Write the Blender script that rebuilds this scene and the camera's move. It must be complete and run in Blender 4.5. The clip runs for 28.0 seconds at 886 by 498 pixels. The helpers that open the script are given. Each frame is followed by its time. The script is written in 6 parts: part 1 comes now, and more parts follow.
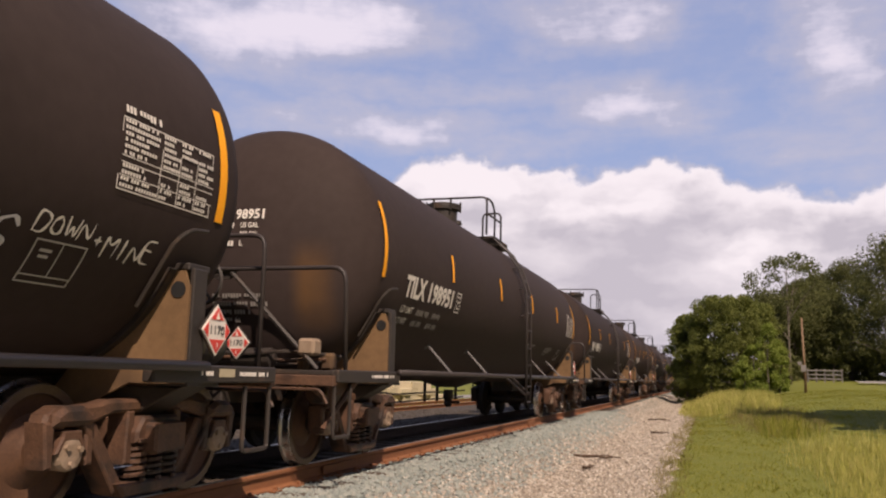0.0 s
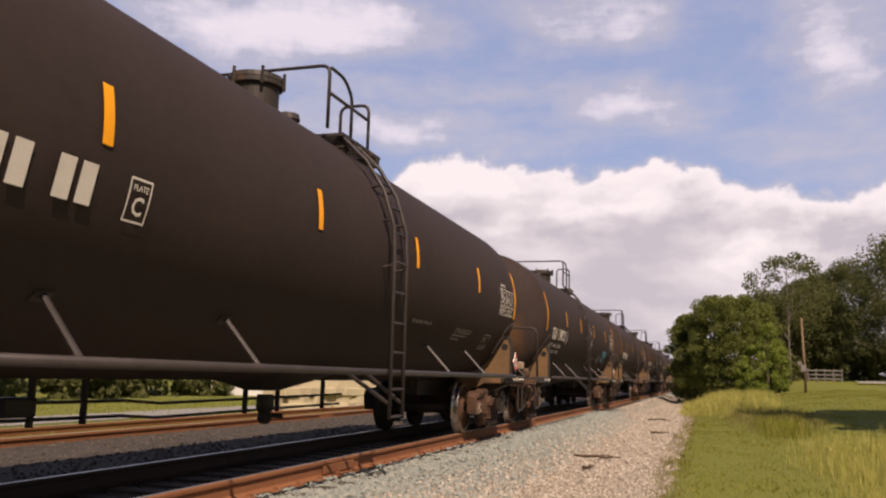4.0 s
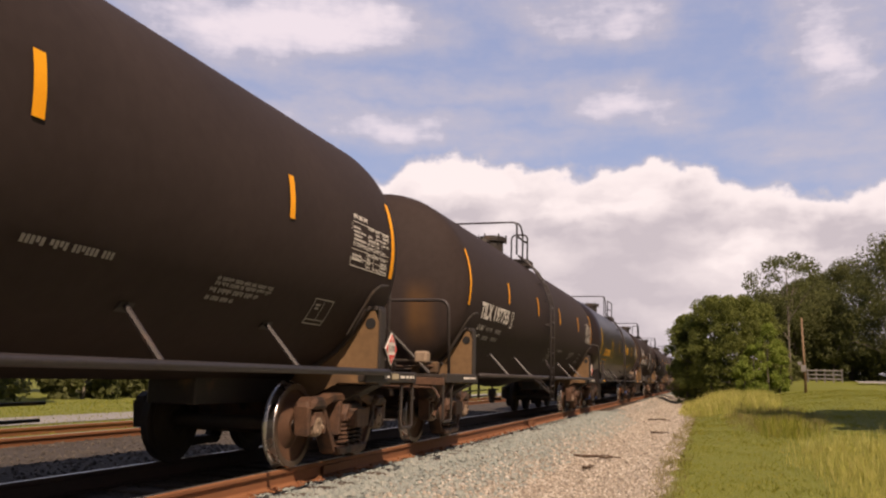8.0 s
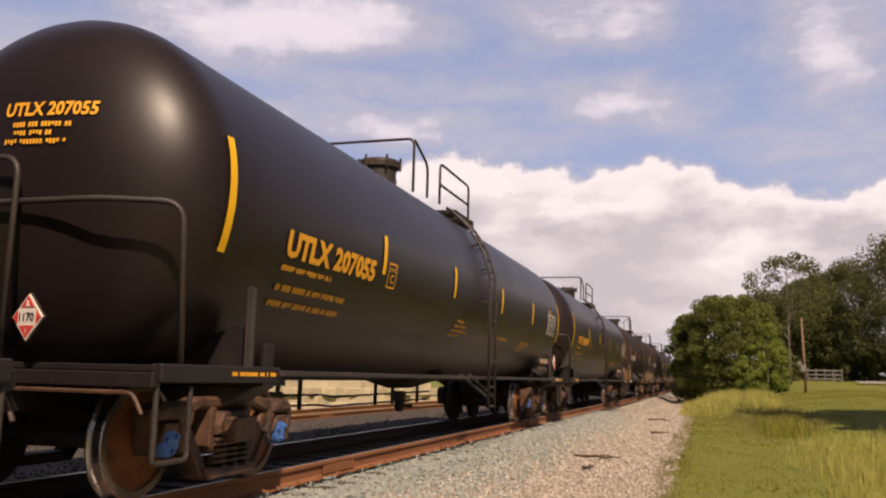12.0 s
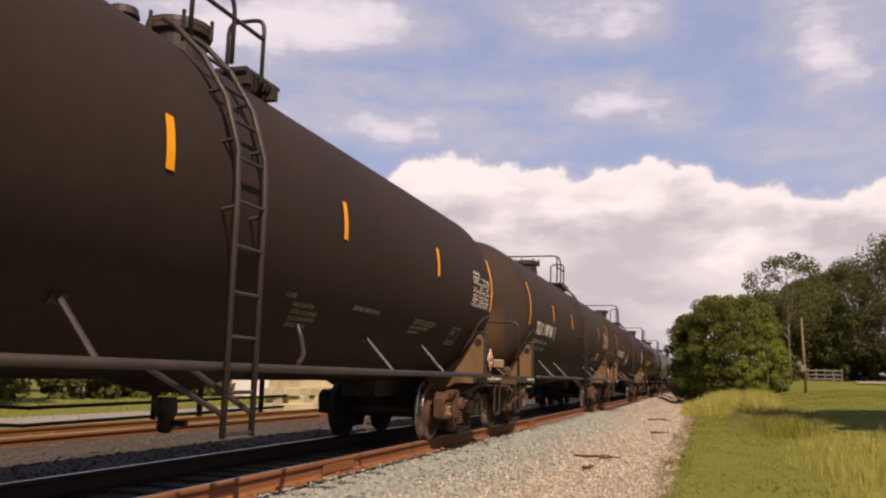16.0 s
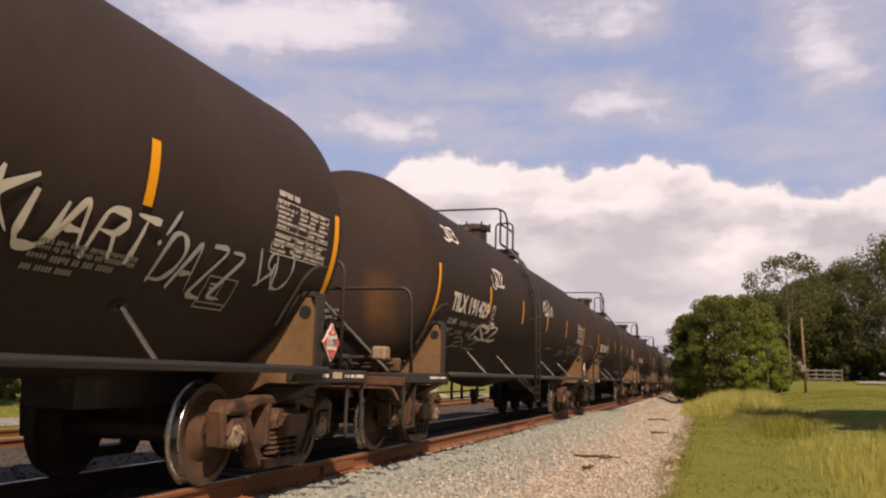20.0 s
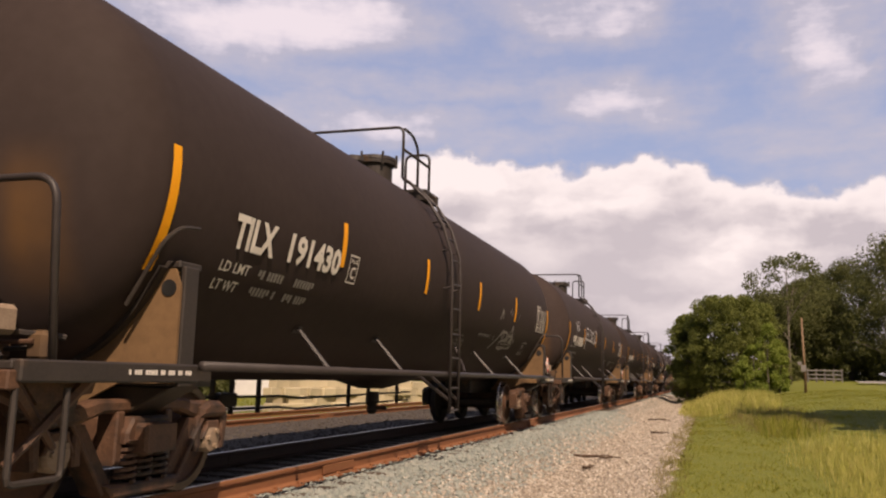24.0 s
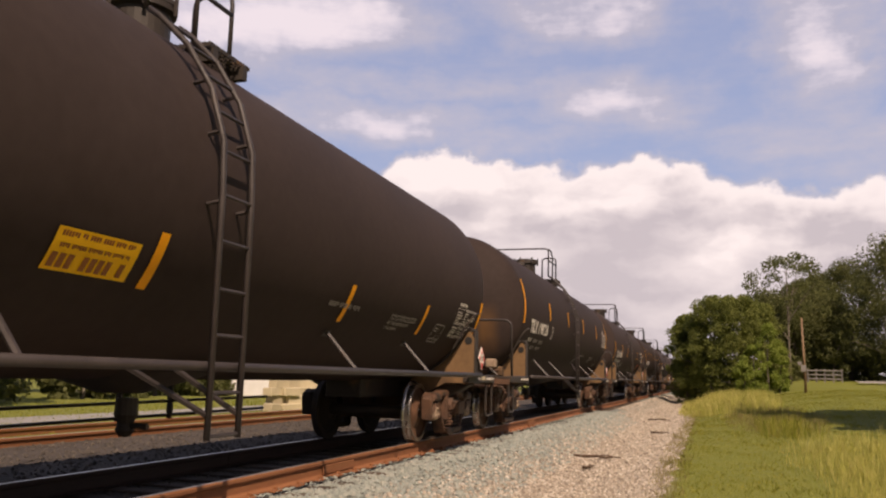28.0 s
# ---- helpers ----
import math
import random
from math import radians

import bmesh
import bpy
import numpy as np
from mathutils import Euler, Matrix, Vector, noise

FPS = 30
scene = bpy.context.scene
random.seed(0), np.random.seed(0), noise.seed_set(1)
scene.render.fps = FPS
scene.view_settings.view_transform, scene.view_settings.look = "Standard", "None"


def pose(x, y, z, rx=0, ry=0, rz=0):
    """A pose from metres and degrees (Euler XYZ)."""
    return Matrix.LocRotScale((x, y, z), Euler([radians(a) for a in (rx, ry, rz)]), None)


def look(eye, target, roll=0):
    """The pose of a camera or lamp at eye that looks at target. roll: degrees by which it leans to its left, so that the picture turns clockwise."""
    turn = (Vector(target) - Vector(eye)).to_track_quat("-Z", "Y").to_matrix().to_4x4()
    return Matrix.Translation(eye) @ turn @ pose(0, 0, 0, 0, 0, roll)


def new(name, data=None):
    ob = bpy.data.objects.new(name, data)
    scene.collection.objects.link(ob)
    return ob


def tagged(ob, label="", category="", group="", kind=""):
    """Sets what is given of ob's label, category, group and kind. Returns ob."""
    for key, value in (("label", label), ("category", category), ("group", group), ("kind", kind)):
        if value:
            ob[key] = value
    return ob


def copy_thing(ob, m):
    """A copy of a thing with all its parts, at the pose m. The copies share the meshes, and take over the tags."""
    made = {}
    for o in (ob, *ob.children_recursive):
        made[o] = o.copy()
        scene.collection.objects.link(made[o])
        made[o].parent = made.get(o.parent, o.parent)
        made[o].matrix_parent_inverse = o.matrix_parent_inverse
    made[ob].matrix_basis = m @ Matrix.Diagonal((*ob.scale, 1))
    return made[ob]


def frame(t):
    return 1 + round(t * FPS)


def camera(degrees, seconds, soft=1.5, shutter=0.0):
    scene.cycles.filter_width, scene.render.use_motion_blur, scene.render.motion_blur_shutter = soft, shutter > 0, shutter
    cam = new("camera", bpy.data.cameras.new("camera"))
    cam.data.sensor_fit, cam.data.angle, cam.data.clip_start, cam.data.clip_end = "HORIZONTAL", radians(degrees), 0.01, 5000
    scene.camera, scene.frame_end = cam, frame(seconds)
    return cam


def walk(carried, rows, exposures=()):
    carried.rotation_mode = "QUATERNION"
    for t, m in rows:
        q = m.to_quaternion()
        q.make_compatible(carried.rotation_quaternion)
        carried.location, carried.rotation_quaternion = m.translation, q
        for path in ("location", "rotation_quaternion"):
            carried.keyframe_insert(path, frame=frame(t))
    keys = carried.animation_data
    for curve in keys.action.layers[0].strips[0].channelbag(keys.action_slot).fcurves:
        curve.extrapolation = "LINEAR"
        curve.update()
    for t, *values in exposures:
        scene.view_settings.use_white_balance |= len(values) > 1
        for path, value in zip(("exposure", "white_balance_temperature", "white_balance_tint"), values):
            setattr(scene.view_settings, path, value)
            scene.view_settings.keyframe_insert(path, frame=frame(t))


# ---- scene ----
# World: rail head at z = 0, main track along +Y at x = 0, the train rolls towards +Y.
EYE = (5.106, 0.0, 1.025)
cam = camera(55.5, 28.0, soft=2.2)
VIEW = look(EYE, (2.138, 9.432, 2.515), 1.48)
walk(cam, [(0.0, VIEW), (28.0, VIEW)], exposures=[(0.0, 0.17, 6270, 25), (2.8, 0.18, 6380, 25), (6.0, 0.20, 6620, 25), (9.0, 0.20, 6700, 25), (28.0, 0.20, 6740, 25)])

# ---- light ----
SUN_DIR = Vector((0.38, -0.57, 0.73)).normalized()
world = bpy.data.worlds.new("sky")
scene.world = world
world.use_nodes = True
wn = world.node_tree.nodes
sky = wn.new("ShaderNodeTexSky")
sky.sky_type, sky.sun_disc = "NISHITA", False
sky.sun_elevation = math.asin(SUN_DIR.z)
sky.sun_rotation = math.atan2(SUN_DIR.x, SUN_DIR.y)
sky.air_density, sky.dust_density, sky.ozone_density = 1.0, 3.0, 1.5
wn["Background"].inputs["Strength"].default_value = 0.034
haze = wn.new("ShaderNodeHueSaturation")
haze.inputs["Saturation"].default_value = 0.9
world.node_tree.links.new(sky.outputs[0], haze.inputs["Color"])
world.node_tree.links.new(haze.outputs[0], wn["Background"].inputs["Color"])
sun = new("sun", bpy.data.lights.new("sun", "SUN"))
sun.data.energy, sun.data.angle, sun.data.color = 4.6, radians(0.55), (1.0, 0.83, 0.60)
sun.matrix_basis = look(SUN_DIR * 50, (0, 0, 0))


# ---- materials ----
def nodes_of(name):
    m = bpy.data.materials.new(name)
    m.use_nodes = True
    t = m.node_tree
    return m, t, t.nodes, t.links, t.nodes["Principled BSDF"]


def paint(name, low, high, rough=0.6, metal=0.0, scale=3.0, fine=40.0, bump=0.15, rough_var=0.12, vary=0.0, stretch=(1, 1, 1), coat=0.0, spec=0.4, third=None, third_at=0.62):
    """Two base colours mixed by coarse and fine noise, with relief; a third colour in patches (rust, dust)."""
    m, t, n, l, b = nodes_of(name)
    co = n.new("ShaderNodeTexCoord")
    mp = n.new("ShaderNodeMapping")
    mp.inputs["Scale"].default_value = stretch
    l.new(co.outputs["Object"], mp.inputs[0])
    a, c = n.new("ShaderNodeTexNoise"), n.new("ShaderNodeTexNoise")
    a.inputs["Scale"].default_value, a.inputs["Detail"].default_value = scale, 6
    c.inputs["Scale"].default_value, c.inputs["Detail"].default_value = fine, 4
    l.new(mp.outputs[0], a.inputs["Vector"])
    l.new(mp.outputs[0], c.inputs["Vector"])
    mixf = n.new("ShaderNodeMix")
    mixf.inputs[0].default_value = 0.4
    l.new(a.outputs["Fac"], mixf.inputs[2])
    l.new(c.outputs["Fac"], mixf.inputs[3])
    ramp = n.new("ShaderNodeValToRGB")
    ramp.color_ramp.elements[0].position, ramp.color_ramp.elements[1].position = 0.3, 0.7
    ramp.color_ramp.elements[0].color, ramp.color_ramp.elements[1].color = (*low, 1), (*high, 1)
    l.new(mixf.outputs[0], ramp.inputs[0])
    out = ramp.outputs[0]
    if third:
        d = n.new("ShaderNodeTexNoise")
        d.inputs["Scale"].default_value, d.inputs["Detail"].default_value = scale * 0.6, 8
        l.new(mp.outputs[0], d.inputs["Vector"])
        r2 = n.new("ShaderNodeMapRange")
        r2.inputs[1].default_value, r2.inputs[2].default_value = third_at, third_at + 0.12
        l.new(d.outputs["Fac"], r2.inputs[0])
        mx = n.new("ShaderNodeMix")
        mx.data_type = "RGBA"
        l.new(r2.outputs[0], mx.inputs[0])
        l.new(out, mx.inputs[6])
        mx.inputs[7].default_value = (*third, 1)
        out = mx.outputs[2]
    if vary:
        info, hsv, mr = n.new("ShaderNodeObjectInfo"), n.new("ShaderNodeHueSaturation"), n.new("ShaderNodeMapRange")
        mr.inputs[3].default_value, mr.inputs[4].default_value = 1 - vary, 1 + vary
        l.new(info.outputs["Random"], mr.inputs[0])
        l.new(mr.outputs[0], hsv.inputs["Value"])
        l.new(out, hsv.inputs["Color"])
        out = hsv.outputs[0]
    l.new(out, b.inputs["Base Color"])
    rr = n.new("ShaderNodeMapRange")
    rr.inputs[3].default_value, rr.inputs[4].default_value = max(0.05, rough - rough_var), min(1, rough + rough_var)
    l.new(a.outputs["Fac"], rr.inputs[0])
    l.new(rr.outputs[0], b.inputs["Roughness"])
    b.inputs["Metallic"].default_value = metal
    b.inputs["Specular IOR Level"].default_value = spec
    b.inputs["Coat Weight"].default_value = coat
    if bump:
        bp = n.new("ShaderNodeBump")
        bp.inputs["Strength"].default_value, bp.inputs["Distance"].default_value = bump, 0.02
        l.new(mixf.outputs[0], bp.inputs["Height"])
        l.new(bp.outputs[0], b.inputs["Normal"])
    return m


def island(name, colours, rough=0.85, bump=0.0):
    """Colour by piece of a joined mesh."""
    m, t, n, l, b = nodes_of(name)
    g = n.new("ShaderNodeNewGeometry")
    r = n.new("ShaderNodeValToRGB")
    while len(r.color_ramp.elements) < len(colours):
        r.color_ramp.elements.new(0.5)
    for i, c in enumerate(colours):
        r.color_ramp.elements[i].position = i / (len(colours) - 1)
        r.color_ramp.elements[i].color = (*c, 1)
    l.new(g.outputs["Random Per Island"], r.inputs[0])
    l.new(r.outputs[0], b.inputs["Base Color"])
    b.inputs["Roughness"].default_value = rough
    return m


def leafy(name, colours):
    m = island(name, colours, 0.75)
    n, l = m.node_tree.nodes, m.node_tree.links
    b = n["Principled BSDF"]
    tr, mx = n.new("ShaderNodeBsdfTranslucent"), n.new("ShaderNodeMixShader")
    ramp = [x for x in n if x.type == "VALTORGB"][0]
    l.new(ramp.outputs[0], tr.inputs["Color"])
    mx.inputs[0].default_value = 0.5
    l.new(b.outputs[0], mx.inputs[1])
    l.new(tr.outputs[0], mx.inputs[2])
    l.new(mx.outputs[0], n["Material Output"].inputs["Surface"])
    return m


M_TANK = paint("matte_black_tank_paint", (0.036, 0.0265, 0.024), (0.051, 0.038, 0.035), 0.7, 0, 0.8, 9, 0.04, 0.08, vary=0.14, spec=0.07)


def brown_streak(m, x0, x1, z0, z1, y_end, colour):
    """A soft-edged brown streak down the rear head of a tank."""
    n, l = m.node_tree.nodes, m.node_tree.links
    b = n["Principled BSDF"]
    co, sep = n.new("ShaderNodeTexCoord"), n.new("ShaderNodeSeparateXYZ")
    l.new(co.outputs["Object"], sep.inputs[0])
    wave = n.new("ShaderNodeTexNoise")
    wave.inputs["Scale"].default_value, wave.inputs["Detail"].default_value = 2.2, 6
    l.new(co.outputs["Object"], wave.inputs["Vector"])
    fac = None
    for axis, lo, hi in (("Y", y_end + 0.25, y_end - 0.1), ("X", x0, x0 + 0.22), ("X", x1 + 0.22, x1), ("Z", z0, z0 + 0.5), ("Z", z1 + 0.5, z1)):
        r = n.new("ShaderNodeMapRange")
        r.interpolation_type = "SMOOTHSTEP"
        r.inputs[1].default_value, r.inputs[2].default_value = lo, hi
        l.new(sep.outputs[axis], r.inputs[0])
        if fac is None:
            fac = r.outputs[0]
        else:
            k = n.new("ShaderNodeMath")
            k.operation = "MULTIPLY"
            l.new(fac, k.inputs[0])
            l.new(r.outputs[0], k.inputs[1])
            fac = k.outputs[0]
    k = n.new("ShaderNodeMath")
    k.operation = "MULTIPLY"
    l.new(fac, k.inputs[0])
    l.new(wave.outputs["Fac"], k.inputs[1])
    mx = n.new("ShaderNodeMix")
    mx.data_type = "RGBA"
    l.new(k.outputs[0], mx.inputs[0])
    l.new(b.inputs["Base Color"].links[0].from_socket, mx.inputs[6])
    mx.inputs[7].default_value = (*colour, 1)
    l.new(mx.outputs[2], b.inputs["Base Color"])


brown_streak(M_TANK, 0.60, 0.95, 1.35, 2.1, -7.35, (0.14, 0.075, 0.03))
M_GLOSS = paint("gloss_black_tank_paint", (0.0135, 0.009, 0.009), (0.020, 0.0135, 0.0135), 0.38, 0, 1.0, 14, 0.02, 0.06, vary=0.1, spec=0.32)
M_FRAME = paint("dark_frame_paint", (0.022, 0.018, 0.016), (0.045, 0.036, 0.03), 0.6, 0, 4, 40, 0.1, third=(0.10, 0.06, 0.035), third_at=0.6)
M_SATIN = paint("satin_black_frame_paint", (0.012, 0.0095, 0.01), (0.02, 0.016, 0.016), 0.5, 0, 3, 40, 0.05, third=(0.035, 0.022, 0.016), third_at=0.64, spec=0.3)
M_BROWN = paint("brake_dust_brown", (0.115, 0.067, 0.03), (0.20, 0.118, 0.054), 0.8, 0, 1.2, 18, 0.08, third=(0.06, 0.036, 0.02), third_at=0.56)
M_TRUCK = paint("rusty_cast_steel", (0.042, 0.021, 0.013), (0.135, 0.068, 0.036), 0.66, 0, 5, 45, 0.5, third=(0.026, 0.017, 0.013), third_at=0.52, spec=0.5)
M_PIPE = paint("grey_sill_pipe_paint", (0.029, 0.024, 0.0235), (0.05, 0.041, 0.039), 0.5, 0, 4, 50, 0.08, third=(0.10, 0.06, 0.04), third_at=0.66)
M_TREAD = paint("polished_wheel_tread", (0.36, 0.34, 0.32), (0.5, 0.48, 0.46), 0.28, 1.0, 8, 60, 0.05)
# near-black steel: shade under the car put into the colour of hidden gear
M_SHADE = paint("shade_black_steel", (0.025, 0.018, 0.014), (0.055, 0.04, 0.03), 0.7, 0, 5, 50, 0.2)
M_WHEEL = paint("rusty_wheel_plate", (0.06, 0.03, 0.018), (0.13, 0.062, 0.03), 0.7, 0, 5, 50, 0.2, third=(0.05, 0.03, 0.02), spec=0.5)
M_WHEELR = paint("orange_rust_wheel_plate", (0.13, 0.045, 0.014), (0.26, 0.09, 0.025), 0.8, 0, 5, 50, 0.2, third=(0.06, 0.03, 0.018))
M_RIM = paint("worn_brown_wheel_rim", (0.10, 0.07, 0.05), (0.17, 0.125, 0.095), 0.45, 0.6, 7, 60, 0.1)
M_DUSTY = paint("dusty_olive_steel", (0.05, 0.045, 0.032), (0.085, 0.075, 0.05), 0.75, 0, 3, 30, 0.1, third=(0.05, 0.04, 0.03), third_at=0.6)
M_CAP = paint("dusty_bearing_cap", (0.2, 0.14, 0.09), (0.33, 0.25, 0.18), 0.7, 0, 9, 60, 0.2)
M_CAPB = paint("blue_bearing_cap", (0.03, 0.10, 0.34), (0.07, 0.20, 0.52), 0.55, 0, 9, 60, 0.2, third=(0.2, 0.14, 0.09), third_at=0.6)
M_STRIPE = paint("orange_reflective_tape", (0.84, 0.34, 0.006), (0.93, 0.41, 0.01), 0.55, 0, 6, 60, 0.02, spec=0.15)
M_STRIPEY = paint("yellow_reflective_tape", (0.82, 0.45, 0.008), (0.90, 0.52, 0.012), 0.55, 0, 6, 60, 0.02, spec=0.15)
M_WHITE = paint("white_stencil_paint", (0.62, 0.58, 0.52), (0.76, 0.72, 0.66), 0.7, 0, 6, 80, 0.0)
M_GREYL = paint("faded_stencil_paint", (0.20, 0.185, 0.17), (0.30, 0.28, 0.26), 0.7, 0, 6, 80, 0.0)
M_STENCIL = paint("grey_stencil_paint", (0.34, 0.32, 0.30), (0.46, 0.44, 0.41), 0.7, 0, 6, 80, 0.0)
M_YELLOW = paint("yellow_stencil_paint", (0.72, 0.33, 0.015), (0.82, 0.42, 0.02), 0.65, 0, 6, 80, 0.0)
M_RED = paint("red_placard", (0.52, 0.04, 0.03), (0.62, 0.06, 0.04), 0.55, 0, 6, 60, 0.0)
M_BLACK = paint("black_print_and_shade", (0.012, 0.012, 0.012), (0.02, 0.02, 0.02), 0.6, 0, 6, 60, 0.0)
M_BLUE = paint("blue_spray_paint", (0.04, 0.28, 0.42), (0.07, 0.36, 0.52), 0.6, 0, 9, 60, 0.0)
M_SPRAY = paint("pale_spray_paint", (0.36, 0.35, 0.36), (0.58, 0.57, 0.58), 0.65, 0, 5, 60, 0.0)
M_REDSP = paint("dull_red_spray_paint", (0.16, 0.05, 0.03), (0.24, 0.08, 0.05), 0.65, 0, 5, 60, 0.0)
M_STICK = paint("faded_orange_sticker", (0.60, 0.24, 0.10), (0.72, 0.34, 0.18), 0.6, 0, 7, 60, 0.0)
M_PRINT = paint("brown_notice_print", (0.22, 0.08, 0.015), (0.30, 0.11, 0.02), 0.6, 0, 7, 60, 0.0)
M_PINK = paint("faded_pink_paper", (0.60, 0.42, 0.36), (0.72, 0.54, 0.47), 0.6, 0, 7, 60, 0.0)
M_REDST = paint("red_sticker_print", (0.55, 0.10, 0.06), (0.66, 0.16, 0.09), 0.6, 0, 7, 60, 0.0)
M_RAIL = paint("rusty_rail_steel", (0.19, 0.075, 0.03), (0.27, 0.115, 0.048), 0.8, 0, 4, 50, 0.2, stretch=(1, 0.15, 1), third=(0.16, 0.07, 0.035), third_at=0.64)
# dark copy of the rail steel, with the train's shadow in its colour
M_RAILD = paint("shaded_rail_steel", (0.045, 0.028, 0.02), (0.08, 0.05, 0.035), 0.7, 0, 4, 50, 0.2, stretch=(1, 0.15, 1))
M_HEAD = paint("worn_rail_head", (0.50, 0.48, 0.46), (0.62, 0.60, 0.57), 0.4, 1.0, 4, 50, 0.04, stretch=(1, 0.1, 1))
M_TIE = paint("creosote_timber", (0.045, 0.032, 0.024), (0.10, 0.075, 0.055), 0.85, 0, 3, 40, 0.5, vary=0.25, stretch=(0.3, 3, 3))
M_BARK = paint("grey_bark", (0.10, 0.085, 0.065), (0.22, 0.19, 0.15), 0.9, 0, 3, 30, 0.6, stretch=(1, 1, 0.3))
M_POLE = paint("weathered_timber_post", (0.16, 0.10, 0.06), (0.27, 0.18, 0.11), 0.85, 0, 4, 50, 0.4, stretch=(3, 3, 0.3))
# white paint turned grey to stand for the shade of the oaks
M_FENCE = paint("shade_greyed_white_paint", (0.13, 0.125, 0.12), (0.24, 0.225, 0.21), 0.7, 0, 3, 30, 0.05)
M_TWIG = paint("dry_twig_bark", (0.05, 0.03, 0.02), (0.10, 0.065, 0.04), 0.9, 0, 8, 60, 0.5)
M_STONE = island("ballast_stones", [(0.15, 0.17, 0.155), (0.26, 0.285, 0.25), (0.20, 0.23, 0.215), (0.32, 0.325, 0.28), (0.17, 0.19, 0.175), (0.28, 0.31, 0.285)])
M_GRAVEL = island("path_gravel", [(0.23, 0.19, 0.145), (0.42, 0.37, 0.30), (0.16, 0.135, 0.105), (0.31, 0.26, 0.20), (0.54, 0.49, 0.42), (0.21, 0.19, 0.16)])
# crib stones coloured dark to carry the shade below the cars
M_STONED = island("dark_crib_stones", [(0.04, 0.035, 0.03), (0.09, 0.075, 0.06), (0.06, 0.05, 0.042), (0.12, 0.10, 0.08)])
M_BLADE = leafy("grass_blades", [(0.175, 0.21, 0.018), (0.28, 0.28, 0.03), (0.21, 0.23, 0.02), (0.38, 0.34, 0.06), (0.155, 0.19, 0.018)])
M_DRY = leafy("dry_grass_blades", [(0.52, 0.47, 0.12), (0.35, 0.37, 0.06), (0.62, 0.54, 0.19), (0.42, 0.42, 0.085)])
M_SEDGE = leafy("brown_grass_blades", [(0.22, 0.19, 0.06), (0.29, 0.24, 0.085), (0.20, 0.19, 0.045), (0.34, 0.27, 0.11)])
M_LEAF = leafy("bush_leaves", [(0.125, 0.15, 0.032), (0.185, 0.21, 0.04), (0.145, 0.17, 0.036), (0.23, 0.25, 0.055)])
M_LEAFD = leafy("oak_leaves", [(0.085, 0.096, 0.03), (0.135, 0.145, 0.044), (0.10, 0.115, 0.034), (0.175, 0.18, 0.055)])
M_LEAFY = leafy("sunlit_shrub_leaves", [(0.16, 0.22, 0.03), (0.23, 0.29, 0.04), (0.19, 0.25, 0.035), (0.28, 0.32, 0.06)])
M_CREAM = paint("cream_limestone", (0.40, 0.35, 0.23), (0.54, 0.47, 0.32), 0.85, 0, 2, 25, 0.3, vary=0.2)
M_WALLW = paint("white_shed_cladding", (0.66, 0.66, 0.66), (0.78, 0.78, 0.78), 0.6, 0, 2, 25, 0.05)
M_ROAD = paint("pale_asphalt", (0.22, 0.21, 0.2), (0.30, 0.29, 0.27), 0.9, 0, 1.5, 60, 0.2)


